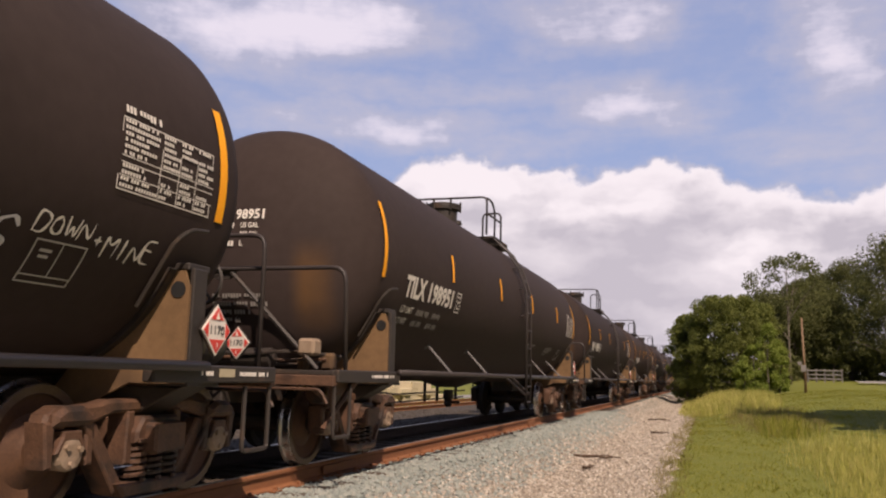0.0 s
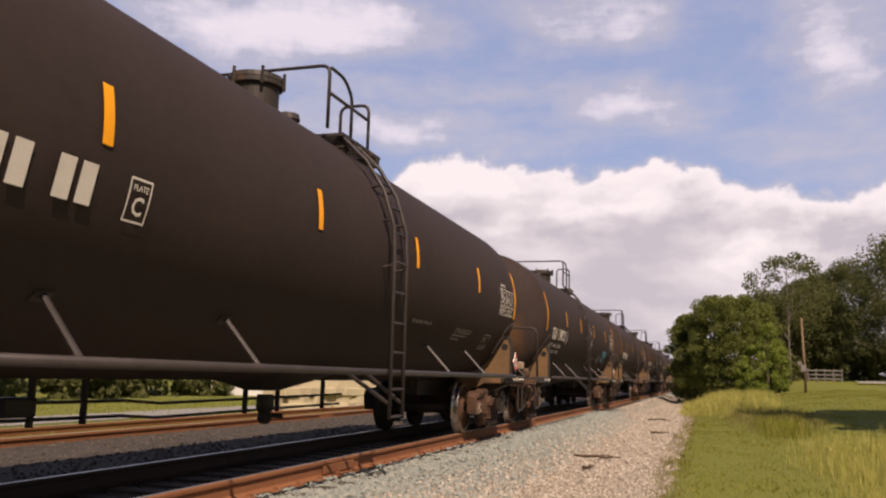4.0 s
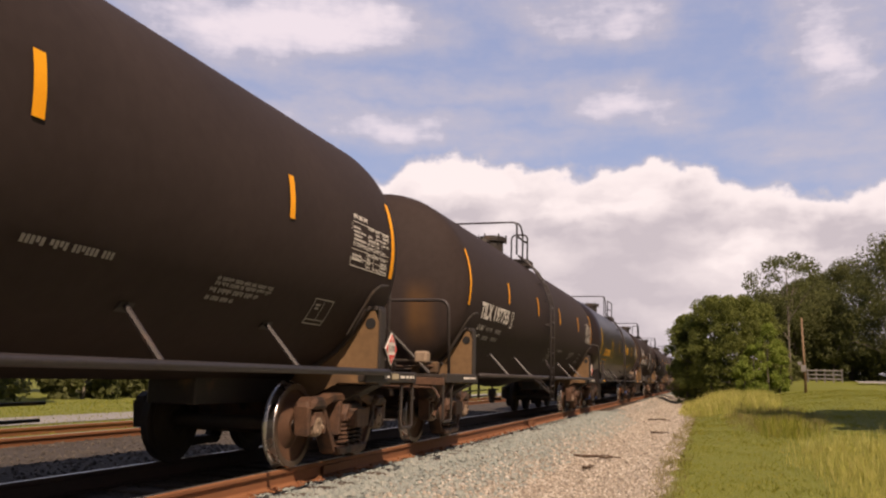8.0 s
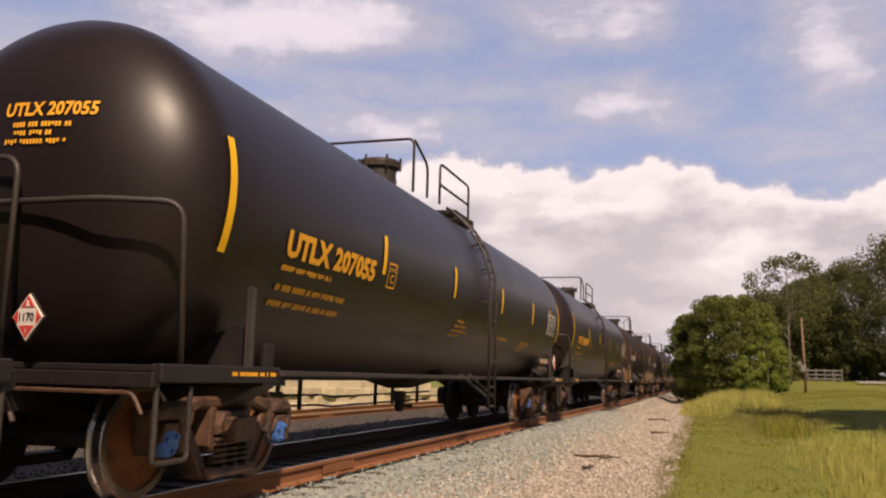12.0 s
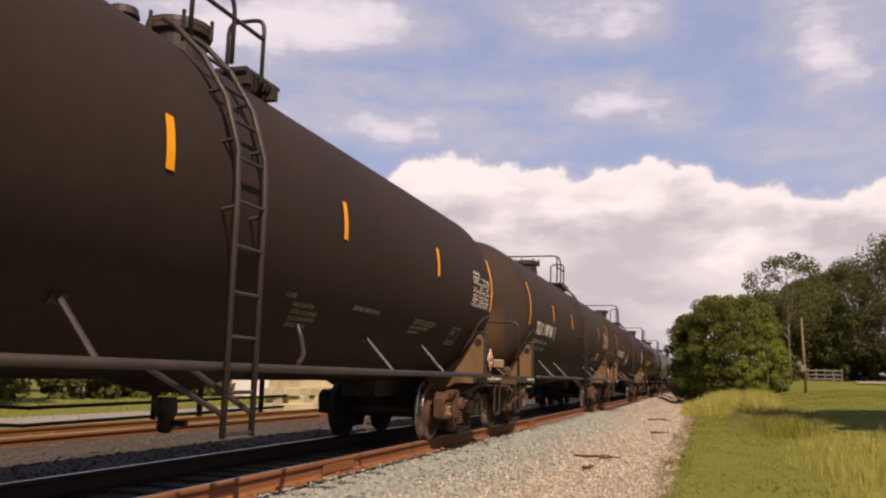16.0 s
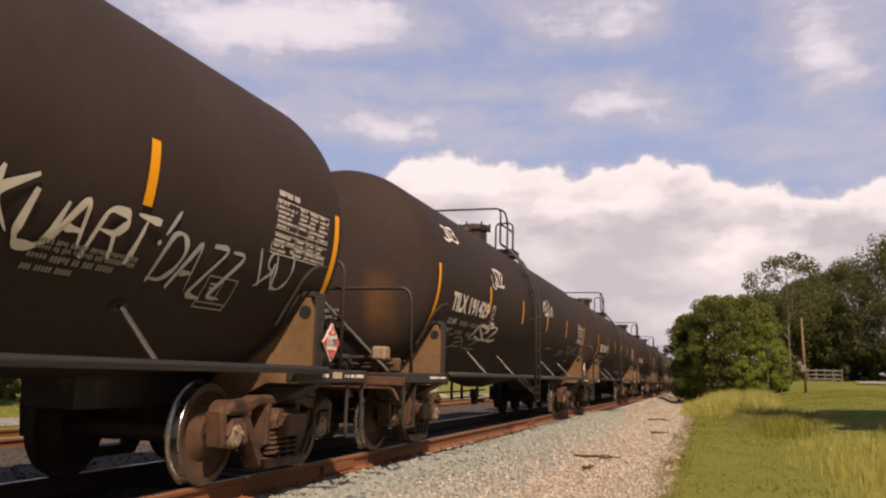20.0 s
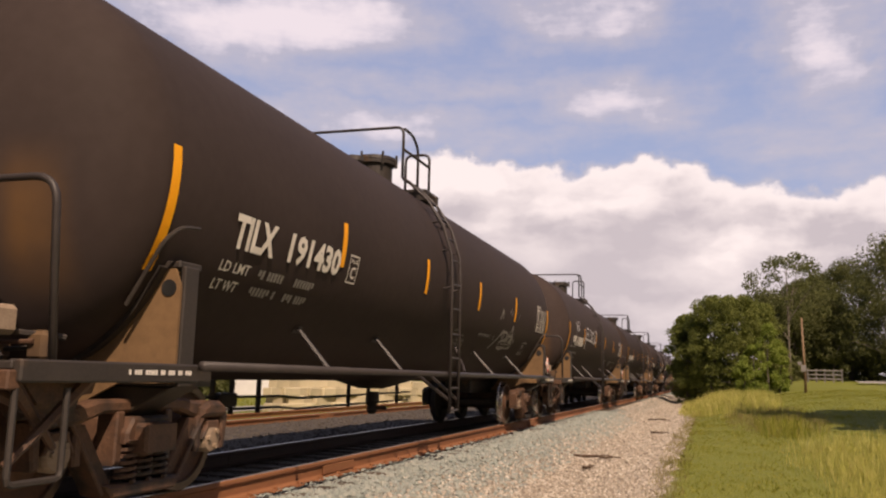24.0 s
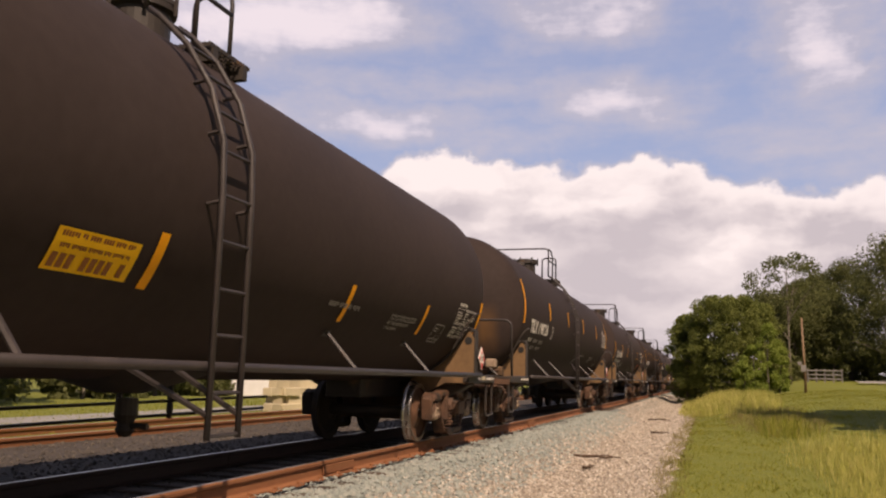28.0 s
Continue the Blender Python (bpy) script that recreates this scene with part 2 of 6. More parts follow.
def ground_material():
    """Ballast, gravel path and grass by distance from the track, with ragged borders."""
    m, t, n, l, b = nodes_of("ground_cover")
    co, sep = n.new("ShaderNodeTexCoord"), n.new("ShaderNodeSeparateXYZ")
    l.new(co.outputs["Object"], sep.inputs[0])

    def noise_at(scale, detail=5):
        x = n.new("ShaderNodeTexNoise")
        x.inputs["Scale"].default_value, x.inputs["Detail"].default_value = scale, detail
        l.new(co.outputs["Object"], x.inputs["Vector"])
        return x.outputs["Fac"]

    def ramp_of(src, stops):
        r = n.new("ShaderNodeValToRGB")
        while len(r.color_ramp.elements) < len(stops):
            r.color_ramp.elements.new(0.5)
        for e, (p, c) in zip(r.color_ramp.elements, stops):
            e.position, e.color = p, (*c, 1)
        l.new(src, r.inputs[0])
        return r.outputs[0]

    def calc(op, a, bb):
        x = n.new("ShaderNodeMath")
        x.operation = op
        for i, v in enumerate((a, bb)):
            if isinstance(v, (int, float)):
                x.inputs[i].default_value = v
            else:
                l.new(v, x.inputs[i])
        return x.outputs[0]

    def over(fac, a, bb):
        x = n.new("ShaderNodeMix")
        x.data_type = "RGBA"
        l.new(fac, x.inputs[0])
        l.new(a, x.inputs[6])
        l.new(bb, x.inputs[7])
        return x.outputs[2]

    def step(v, lo, hi):
        x = n.new("ShaderNodeMapRange")
        x.interpolation_type = "SMOOTHSTEP"
        x.inputs[1].default_value, x.inputs[2].default_value = lo, hi
        l.new(v, x.inputs[0])
        return x.outputs[0]

    wob = calc("MULTIPLY", calc("SUBTRACT", noise_at(1.4), 0.5), 0.7)
    xw = calc("ADD", sep.outputs["X"], wob)
    fine = noise_at(28, 8)
    vor = n.new("ShaderNodeTexVoronoi")
    vor.inputs["Scale"].default_value = 22
    l.new(co.outputs["Object"], vor.inputs["Vector"])
    bal = over(fine, ramp_of(vor.outputs["Color"], [(0.1, (0.09, 0.105, 0.098)), (0.9, (0.25, 0.275, 0.245))]), ramp_of(noise_at(3), [(0.3, (0.14, 0.158, 0.142)), (0.7, (0.205, 0.225, 0.20))]))
    # dark: track bed colour with the shade under the train mixed in
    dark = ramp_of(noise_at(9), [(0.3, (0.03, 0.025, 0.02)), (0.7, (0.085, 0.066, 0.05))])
    grv = over(fine, ramp_of(vor.outputs["Color"], [(0.1, (0.15, 0.12, 0.088)), (0.9, (0.52, 0.44, 0.35))]), ramp_of(noise_at(2), [(0.3, (0.24, 0.20, 0.155)), (0.7, (0.33, 0.28, 0.22))]))
    gra = over(noise_at(0.5), ramp_of(noise_at(14), [(0.3, (0.095, 0.125, 0.010)), (0.7, (0.17, 0.185, 0.016))]), ramp_of(noise_at(5), [(0.3, (0.125, 0.145, 0.012)), (0.7, (0.22, 0.21, 0.026))]))
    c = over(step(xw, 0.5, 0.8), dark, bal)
    c = over(step(xw, 1.7, 2.7), c, grv)
    edge = calc("SUBTRACT", xw, calc("MULTIPLY", sep.outputs["Y"], -0.006))
    c = over(step(edge, 4.35, 4.75), c, gra)
    left = calc("MULTIPLY", xw, -1.0)
    c = over(step(left, 5.9, 6.3), c, gra)
    l.new(c, b.inputs["Base Color"])
    b.inputs["Roughness"].default_value = 0.95
    bp = n.new("ShaderNodeBump")
    bp.inputs["Strength"].default_value, bp.inputs["Distance"].default_value = 0.6, 0.04
    l.new(vor.outputs["Distance"], bp.inputs["Height"])
    l.new(bp.outputs[0], b.inputs["Normal"])
    return m


M_GROUND = ground_material()


# ---- mesh helpers ----
def mesh_of(name, bm, material, smooth=False):
    me = bpy.data.meshes.new(name)
    if smooth:
        for f in bm.faces:
            f.smooth = True
    bm.to_mesh(me)
    bm.free()
    me.materials.append(material)
    return me


def part(name, bm, material, parent, label="", smooth=False, at=None, kind=""):
    """Links a bmesh (or a ready mesh) as one object under a thing or part."""
    me = bm if isinstance(bm, bpy.types.Mesh) else mesh_of(name, bm, material, smooth)
    ob = new(name, me)
    ob.parent = parent
    if at is not None:
        ob.matrix_basis = at
    if label:
        ob["label"] = label
    if kind:
        ob["kind"] = kind
    return ob


def thing(name, label, category, group="", kind="", at=None):
    ob = new(name)
    if at is not None:
        ob.matrix_basis = at
    return tagged(ob, label, category, group, kind)


def solid(name, bm, material, label, category, group="", kind="", smooth=False):
    return tagged(new(name, mesh_of(name, bm, material, smooth)), label, category, group, kind)


def box(x0, x1, y0, y1, z0, z1, bevel=0.0, bm=None):
    bm = bm or bmesh.new()
    v = [bm.verts.new((x, y, z)) for x in (x0, x1) for y in (y0, y1) for z in (z0, z1)]
    fs = [bm.faces.new([v[i] for i in q]) for q in ((0, 1, 3, 2), (4, 6, 7, 5), (0, 4, 5, 1), (2, 3, 7, 6), (0, 2, 6, 4), (1, 5, 7, 3))]
    if bevel:
        es = list({e for f in fs for e in f.edges})
        bmesh.ops.bevel(bm, geom=es, offset=bevel, segments=1, affect="EDGES")
    return bm


def prism(outline, axis, a, b, bevel=0.0, bm=None):
    """Extrudes a 2D outline along an axis from a to b. axis x: outline is (y, z); y: (x, z); z: (x, y)."""
    bm = bm or bmesh.new()

    def at(p, d):
        return {"x": (d, p[0], p[1]), "y": (p[0], d, p[1]), "z": (p[0], p[1], d)}[axis]

    lo, hi = [bm.verts.new(at(p, a)) for p in outline], [bm.verts.new(at(p, b)) for p in outline]
    fs = [bm.faces.new(lo), bm.faces.new(hi[::-1])]
    k = len(outline)
    fs += [bm.faces.new((lo[i], hi[i], hi[(i + 1) % k], lo[(i + 1) % k])) for i in range(k)]
    bmesh.ops.recalc_face_normals(bm, faces=fs)
    if bevel:
        bmesh.ops.bevel(bm, geom=list({e for f in fs[:2] for e in f.edges}), offset=bevel, segments=1, affect="EDGES")
    return bm


def tube(points, r, seg=8, bm=None, taper=None):
    """A round bar along a line of points; taper gives a radius for each point."""
    bm = bm or bmesh.new()
    pts = [Vector(p) for p in points]
    rings, side = [], None
    for i, p in enumerate(pts):
        d = (pts[min(i + 1, len(pts) - 1)] - pts[max(i - 1, 0)]).normalized()
        if side is None:
            side = d.orthogonal().normalized()
        side = (side - d * side.dot(d)).normalized()
        up = d.cross(side)
        rr = taper[i] if taper else r
        rings.append([bm.verts.new(p + (side * math.cos(a) + up * math.sin(a)) * rr) for a in (2 * math.pi * k / seg for k in range(seg))])
    for a, b in zip(rings, rings[1:]):
        for k in range(seg):
            bm.faces.new((a[k], a[(k + 1) % seg], b[(k + 1) % seg], b[k]))
    bm.faces.new(rings[0][::-1])
    bm.faces.new(rings[-1])
    return bm


def rounded(points, r=0.12, steps=4):
    """The line with its corners rounded."""
    p = [Vector(q) for q in points]
    out = [p[0]]
    for a, b, c in zip(p, p[1:], p[2:]):
        u, w = (a - b), (c - b)
        k = min(r, u.length * 0.45, w.length * 0.45)
        s, e = b + u.normalized() * k, b + w.normalized() * k
        out += [(s * (1 - t) + b * t) * (1 - t) + (b * (1 - t) + e * t) * t for t in (i / steps for i in range(steps + 1))]
    return out + [p[-1]]


def lathe(profile, axis="x", seg=32, bm=None, centre=(0, 0, 0), close=True):
    """Turns a profile of (along, radius) round an axis."""
    bm = bm or bmesh.new()
    cx, cy, cz = centre
    rings = []
    for d, r in profile:
        ring = []
        for k in range(seg):
            a = 2 * math.pi * k / seg
            u, v = r * math.cos(a), r * math.sin(a)
            ring.append(bm.verts.new({"x": (cx + d, cy + u, cz + v), "y": (cx + u, cy + d, cz + v), "z": (cx + u, cy + v, cz + d)}[axis]))
        rings.append(ring)
    fs = []
    for a, b in zip(rings, rings[1:]):
        for k in range(seg):
            fs.append(bm.faces.new((a[k], a[(k + 1) % seg], b[(k + 1) % seg], b[k])))
    if close:
        fs += [bm.faces.new(rings[0]), bm.faces.new(rings[-1])]
    bmesh.ops.recalc_face_normals(bm, faces=fs)
    return bm


# ---- ground ----
def smooth01(v):
    v = min(1.0, max(0.0, v))
    return v * v * (3 - 2 * v)


def gz(x, y):
    """Height of the ground."""
    z = -0.21
    if x > 1.35:
        z -= 0.36 * smooth01((x - 1.35) / 1.5)
    if x < -7.2:
        z -= 0.22 * smooth01((-7.2 - x) / 1.6)
    if x > 4.2:
        k = smooth01((x - 4.2) / 9.0)
        far = min(max(y - 8.0, 0.0), 90.0)
        z += k * (0.0125 * far + 0.00014 * far * far + 0.10) + 0.32 * smooth01((x - 4.3) / 1.6) * smooth01((y - 16) / 30)
        z += 0.05 * noise.noise((x * 0.35, y * 0.35, 0.3))
    return z


def build_ground():
    xs = [-3000, -900, -300, -120, -60, -30, -18] + [-12 + 0.6 * i for i in range(20)] + [0.1 + 0.15 * i for i in range(37)] + [5.8 + 0.35 * i for i in range(48)] + [24, 27, 31, 36, 42, 50, 60, 80, 120, 300, 900, 3000]
    ys = [-600, -120, -40, -15] + [-6 + 1.0 * i for i in range(70)] + [66, 69, 72, 76, 80, 85, 90, 98, 110, 130, 170, 260, 500, 1200, 4000]
    v = [(x, y, gz(x, y)) for y in ys for x in xs]
    w = len(xs)
    f = [(j * w + i, j * w + i + 1, (j + 1) * w + i + 1, (j + 1) * w + i) for j in range(len(ys) - 1) for i in range(w - 1)]
    me = bpy.data.meshes.new("ground")
    me.from_pydata(v, [], f)
    me.materials.append(M_GROUND)
    for p in me.polygons:
        p.use_smooth = True
    tagged(new("ground", me), "trackside ground of ballast, pale gravel path and mown grass", "ground", kind="structure")


build_ground()


def joined(name, verts, faces, material, label, category, kind="stuff", group=""):
    me = bpy.data.meshes.new(name)
    me.from_pydata(verts, [], faces)
    me.materials.append(material)
    return tagged(new(name, me), label, category, group, kind)


def scatter_stones(name, count, xr, yr, size, material, label, seed, power=1.6, keep=None):
    """Small angular stones, denser near the camera, lying on the ground."""
    rnd = random.Random(seed)
    verts, faces = [], []
    base = [(1, 0, 0), (-1, 0, 0), (0, 1, 0), (0, -1, 0), (0, 0, 1), (0, 0, -0.6)]
    tri = [(0, 2, 4), (2, 1, 4), (1, 3, 4), (3, 0, 4), (2, 0, 5), (1, 2, 5), (3, 1, 5), (0, 3, 5)]
    for _ in range(count):
        y = yr[0] + (yr[1] - yr[0]) * rnd.random() ** power
        x = rnd.uniform(*xr)
        if keep and not keep(x, y, rnd):
            continue
        s = size * rnd.uniform(0.55, 1.35) * (1 + 0.012 * (y - yr[0]))
        a = rnd.uniform(0, 6.283)
        ca, sa = math.cos(a), math.sin(a)
        kx, ky, kz = s * rnd.uniform(0.7, 1.2), s * rnd.uniform(0.6, 1.0), s * rnd.uniform(0.4, 0.85)
        z = gz(x, y) + kz * 0.3
        o = len(verts)
        for bx, by, bz in base:
            px_, py_, pz_ = bx * kx + rnd.uniform(-0.25, 0.25) * s, by * ky + rnd.uniform(-0.25, 0.25) * s, bz * kz
            verts.append((x + px_ * ca - py_ * sa, y + px_ * sa + py_ * ca, z + pz_))
        faces += [(o + i, o + j, o + k) for i, j, k in tri]
    joined(name, verts, faces, material, label, "gravel")


# ---- tracks ----
RAIL_OUT = [(-0.0375, -0.012), (-0.027, 0.0), (0.027, 0.0), (0.0375, -0.012), (0.035, -0.042), (0.011, -0.055), (0.0095, -0.15), (0.02, -0.163), (0.076, -0.174), (0.076, -0.185), (-0.076, -0.185), (-0.076, -0.174), (-0.02, -0.163), (-0.0095, -0.15), (-0.011, -0.055), (-0.035, -0.042)]


def build_track(name, cx, label):
    t = thing(name, label, "railway track", "parallel tracks", at=pose(cx, 0, -0.07 if cx else 0.0))
    for s in (-0.7525, 0.7525):
        for a, b in ((-30, 9.7), (9.71, 21.6), (21.61, 33.5), (33.51, 400)):
            bm = prism([(s + p, q) for p, q in RAIL_OUT], "y", a, b)
            # main track's far rail gets the dark copy, as if in the tank's shadow
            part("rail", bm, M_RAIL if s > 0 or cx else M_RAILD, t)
        w = 0.021
        part("rail_head", prism([(s - w, 0.0005), (s + w, 0.0005), (s + w, 0.0035), (s - w, 0.0035)], "y", -30, 400), M_HEAD, t, "polished running band of the rail")
    tie = mesh_of("tie", box(-1.3, 1.3, -0.11, 0.11, -0.36, -0.186, 0.012), M_TIE)
    plate = mesh_of("tie_plate", box(-0.16, 0.16, -0.09, 0.09, -0.186, -0.172, 0.004), M_RAIL)
    spike = mesh_of("spike", box(-0.02, 0.02, -0.02, 0.02, -0.175, -0.14, 0.006), M_RAIL)
    rnd = random.Random(int(cx * 10) + 3)
    for i in range(110):
        y = -4 + i * 0.52
        part("tie", tie, None, t, at=pose(rnd.uniform(-0.03, 0.03), y, rnd.uniform(-0.008, 0.004), 0, 0, rnd.uniform(-1.2, 1.2)))
        if y < 22 and cx == 0:
            part("tie_plate", plate, None, t, at=pose(0.7525, y, 0))
            for dx, dy in ((0.1, 0.05), (-0.1, -0.05)):
                part("spike", spike, None, t, at=pose(0.7525 + dx, y + dy, 0))
    for y in (9.7, 21.6, 33.5):
        for s in (0.7525,):
            part("joint_bar", box(s + 0.0385, s + 0.052, y - 0.45, y + 0.45, -0.15, -0.05, 0.005), M_RAIL, t)
    return t


build_track("railway_track", 0.0, "rusty steel rails on dark timber ties in ballast")
build_track("railway_track", -5.72, "rusty second track beside the main line")


# ---- tank cars ----
TR, TZ, HEAD = 1.54, 2.46, 0.80
HALF = {"matte": (7.15, 7.49), "gloss": (7.6, 7.78)}   # shell behind and ahead of the mark's origin
CENTRES = {"matte": {1: 7.39, -1: -6.66}, "gloss": {1: 7.26, -1: -6.71}}      # truck centres


def on_side(u, v, lift=0.012):
    a = v / TR
    return ((TR + lift) * math.cos(a), u, TZ + (TR + lift) * math.sin(a))


def on_head(style):
    def place(u, v, lift=0.015):
        k = max(0.0, 1 - (u * u + v * v) / (TR * TR))
        return (u, -(HALF[style][0] + HEAD * math.sqrt(k)) - lift, TZ + v)
    return place


def patch(rects, where=on_side, lift=0.012, n=3):
    """Thin painted rectangles (u0, u1, v0, v1) lying on the tank."""
    bm = bmesh.new()
    for u0, u1, v0, v1 in rects:
        cols = [[bm.verts.new(where(u0 + (u1 - u0) * i / n, v0 + (v1 - v0) * j / n, lift)) for j in range(n + 1)] for i in range(n + 1)]
        for i in range(n):
            for j in range(n):
                bm.faces.new((cols[i][j], cols[i + 1][j], cols[i + 1][j + 1], cols[i][j + 1]))
    return bm


GLYPHS = {}


def glyphs(text, bold):
    if (text, bold) not in GLYPHS:
        cu = bpy.data.curves.new("glyphs", "FONT")
        cu.body, cu.size, cu.resolution_u, cu.offset, cu.fill_mode = text, 1.0, 2, bold, "FRONT"
        ob = bpy.data.objects.new("glyphs", cu)
        me = ob.to_mesh()
        vs = np.array([v.co[:2] for v in me.vertices])
        fs = [tuple(p.vertices) for p in me.polygons]
        ob.to_mesh_clear()
        bpy.data.objects.remove(ob)
        lo, hi = vs.min(0), vs.max(0)
        GLYPHS[(text, bold)] = ((vs - lo) / (hi - lo), fs)
    return GLYPHS[(text, bold)]


def letters(text, u0, u1, v0, v1, where=on_side, bold=0.02, lift=0.014, bm=None):
    vs, fs = glyphs(text, bold)
    bm = bm or bmesh.new()
    made = [bm.verts.new(where(u0 + (u1 - u0) * a, v0 + (v1 - v0) * b, lift)) for a, b in vs]
    for f in fs:
        try:
            bm.faces.new([made[i] for i in f])
        except ValueError:
            pass
    return bm


def dashes(rows, seed, where=on_side):
    """Rows (u0, u1, v, height) of letter-sized bars, in words, in place of small print."""
    rnd = random.Random(seed)
    out = []
    for u0, u1, v, h in rows:
        u = u0
        while u < u1 - h * 0.5:
            for _ in range(rnd.randint(2, 7)):
                if u > u1 - h * 0.5:
                    break
                low = rnd.choice((0, 0, 0, 0.3))
                out.append((u, u + h * 0.52, v + h * low, v + h))
                u += h * 0.72
            u += h * 0.6
    return patch(out, where, 0.017, 1)


STROKES = {
    "oval": [(math.sin(a) * 0.5 + 0.5, math.cos(a) * 0.5 + 0.5) for a in [0.45 * i for i in range(12)]],
    "curl": [(0.9, 0.85), (0.5, 1.0), (0.1, 0.8), (0.3, 0.55), (0.75, 0.4), (0.7, 0.1), (0.3, 0.0), (0.0, 0.15)],
    "double": [(0.1, 0.95), (0.5, 1.0), (0.75, 0.8), (0.35, 0.55), (0.8, 0.45), (0.9, 0.15), (0.5, 0.0), (0.05, 0.1)],
    "hook": [(0.1, 0.0), (0.15, 0.6), (0.3, 1.0), (0.6, 0.9), (0.65, 0.6), (0.3, 0.45), (0.6, 0.25), (0.95, 0.0)],
    "slash": [(0.75, 1.05), (0.5, 0.5), (0.2, -0.1)],
    "zig": [(0.0, 0.85), (0.6, 1.0), (0.9, 0.85), (0.45, 0.45), (0.05, 0.1), (0.5, 0.05), (1.0, 0.2)]}


def scrawl(u0, u1, v0, v1, seed, strokes=7, width=0.03, where=on_side):
    """Spray-can loops and slashes in a row on the tank."""
    rnd = random.Random(seed)
    bm = bmesh.new()
    cells = max(2, int(strokes * 0.75))
    span, tall = (u1 - u0) / cells, v1 - v0
    kinds = list(STROKES)
    for s in range(cells):
        shape = STROKES[kinds[(s + rnd.randint(0, 2) * 2) % len(kinds)]]
        lean, low, size, flip = rnd.uniform(-0.2, 0.6), rnd.uniform(0.0, 0.25), rnd.uniform(0.6, 1.0), rnd.random() < 0.5
        pts = []
        for a, b in shape:
            v = v0 + tall * (low + (1 - low) * size * b)
            pts.append(Vector((u0 + span * (s - 0.35 + 1.7 * (1 - a if flip else a)) + lean * (v - v0) * 0.5, v, 0)))
        line = rounded(pts, 0.3, 4)
        prev = None
        for i, p in enumerate(line):
            d = line[min(i + 1, len(line) - 1)] - line[max(i - 1, 0)]
            d = d.normalized() if d.length else Vector((1, 0, 0))
            nrm = Vector((-d.y, d.x, 0)) * width * (0.40 + 0.15 * math.sin(i * 0.5 + s))
            pair = [bm.verts.new(where(*(p + nrm).xy, 0.013 + 0.0006 * s)), bm.verts.new(where(*(p - nrm).xy, 0.013 + 0.0006 * s))]
            if prev:
                bm.faces.new((prev[0], prev[1], pair[1], pair[0]))
            prev = pair
    return bm


PEN = {"A": "004980 1363", "B": "000969876505 65836000", "C": "885918120170", "D": "00095987835000", "E": "89090080 0565", "H": "0900 8980 0585", "I": "4940", "K": "0900 890580", "L": "090080",
       "M": "0009448980", "N": "00098089", "O": "49171240727749", "P": "000969876505", "Q": "49171240727749 5380", "R": "000969876505 5580", "S": "885908067563825011", "T": "0989 4940", "U": "090220608289",
       "V": "094089", "W": "0920467089", "Y": "094589 4540", "Z": "09890080", "!": "4943 4140", "+": "4741 1474", "?": "07296987454340"}


def hand(text, u0, u1, v0, v1, width=0.03, lean=0.25, seed=1, where=on_side, soft=0.05, wild=0.10):
    """Letters written with a spray can: round-cornered strokes whose width wavers."""
    rnd = random.Random(seed)
    bm = bmesh.new()
    cell, tall, lay = (u1 - u0) / len(text), v1 - v0, 0
    for i, ch in enumerate(text):
        if ch == " ":
            continue
        rise, grow = rnd.uniform(-wild, wild) * tall, rnd.uniform(1 - wild, 1 + wild)
        for stroke in PEN[ch].split(" "):
            pts = []
            for a, b in zip(stroke[::2], stroke[1::2]):
                du, dv = rnd.uniform(-wild, wild) * cell * 0.5, rnd.uniform(-wild, wild) * tall * 0.5
                h = int(b) / 9 * tall * grow
                pts.append(Vector((u0 + cell * (i + 0.06 + int(a) / 9 * 0.95) + lean * (h - tall / 2) + du, v0 + rise + h + dv, 0)))
            if len(pts) < 2:
                continue
            line = rounded(pts, soft * 2, 4) if len(pts) > 2 else [pts[0].lerp(pts[1], k / 5) for k in range(6)]
            prev, m = None, len(line) - 1
            for k, p in enumerate(line):
                d = line[min(k + 1, m)] - line[max(k - 1, 0)]
                d = d.normalized() if d.length else Vector((1, 0, 0))
                nrm = Vector((-d.y, d.x, 0)) * width * (0.5 + 0.18 * math.sin(k * 0.7 + i) - (0.25 if k in (0, m) else 0))
                pair = [bm.verts.new(where(*(p + nrm).xy, 0.0135 + 0.0004 * lay)), bm.verts.new(where(*(p - nrm).xy, 0.0135 + 0.0004 * lay))]
                if prev:
                    bm.faces.new((prev[0], prev[1], pair[1], pair[0]))
                prev = pair
            lay += 1
    return bm


def ribbon(points, width, where=on_side, r=0.12):
    """One wavering spray stroke along a line of (u, v) points."""
    bm = bmesh.new()
    line = rounded([Vector((a, b, 0)) for a, b in points], r, 6)
    prev, m = None, len(line) - 1
    for k, p in enumerate(line):
        d = line[min(k + 1, m)] - line[max(k - 1, 0)]
        d = d.normalized() if d.length else Vector((1, 0, 0))
        nrm = Vector((-d.y, d.x, 0)) * width * (0.5 + 0.15 * math.sin(k * 0.6) - (0.25 if k in (0, m) else 0))
        pair = [bm.verts.new(where(*(p + nrm).xy, 0.015)), bm.verts.new(where(*(p - nrm).xy, 0.015))]
        if prev:
            bm.faces.new((prev[0], prev[1], pair[1], pair[0]))
        prev = pair
    return bm


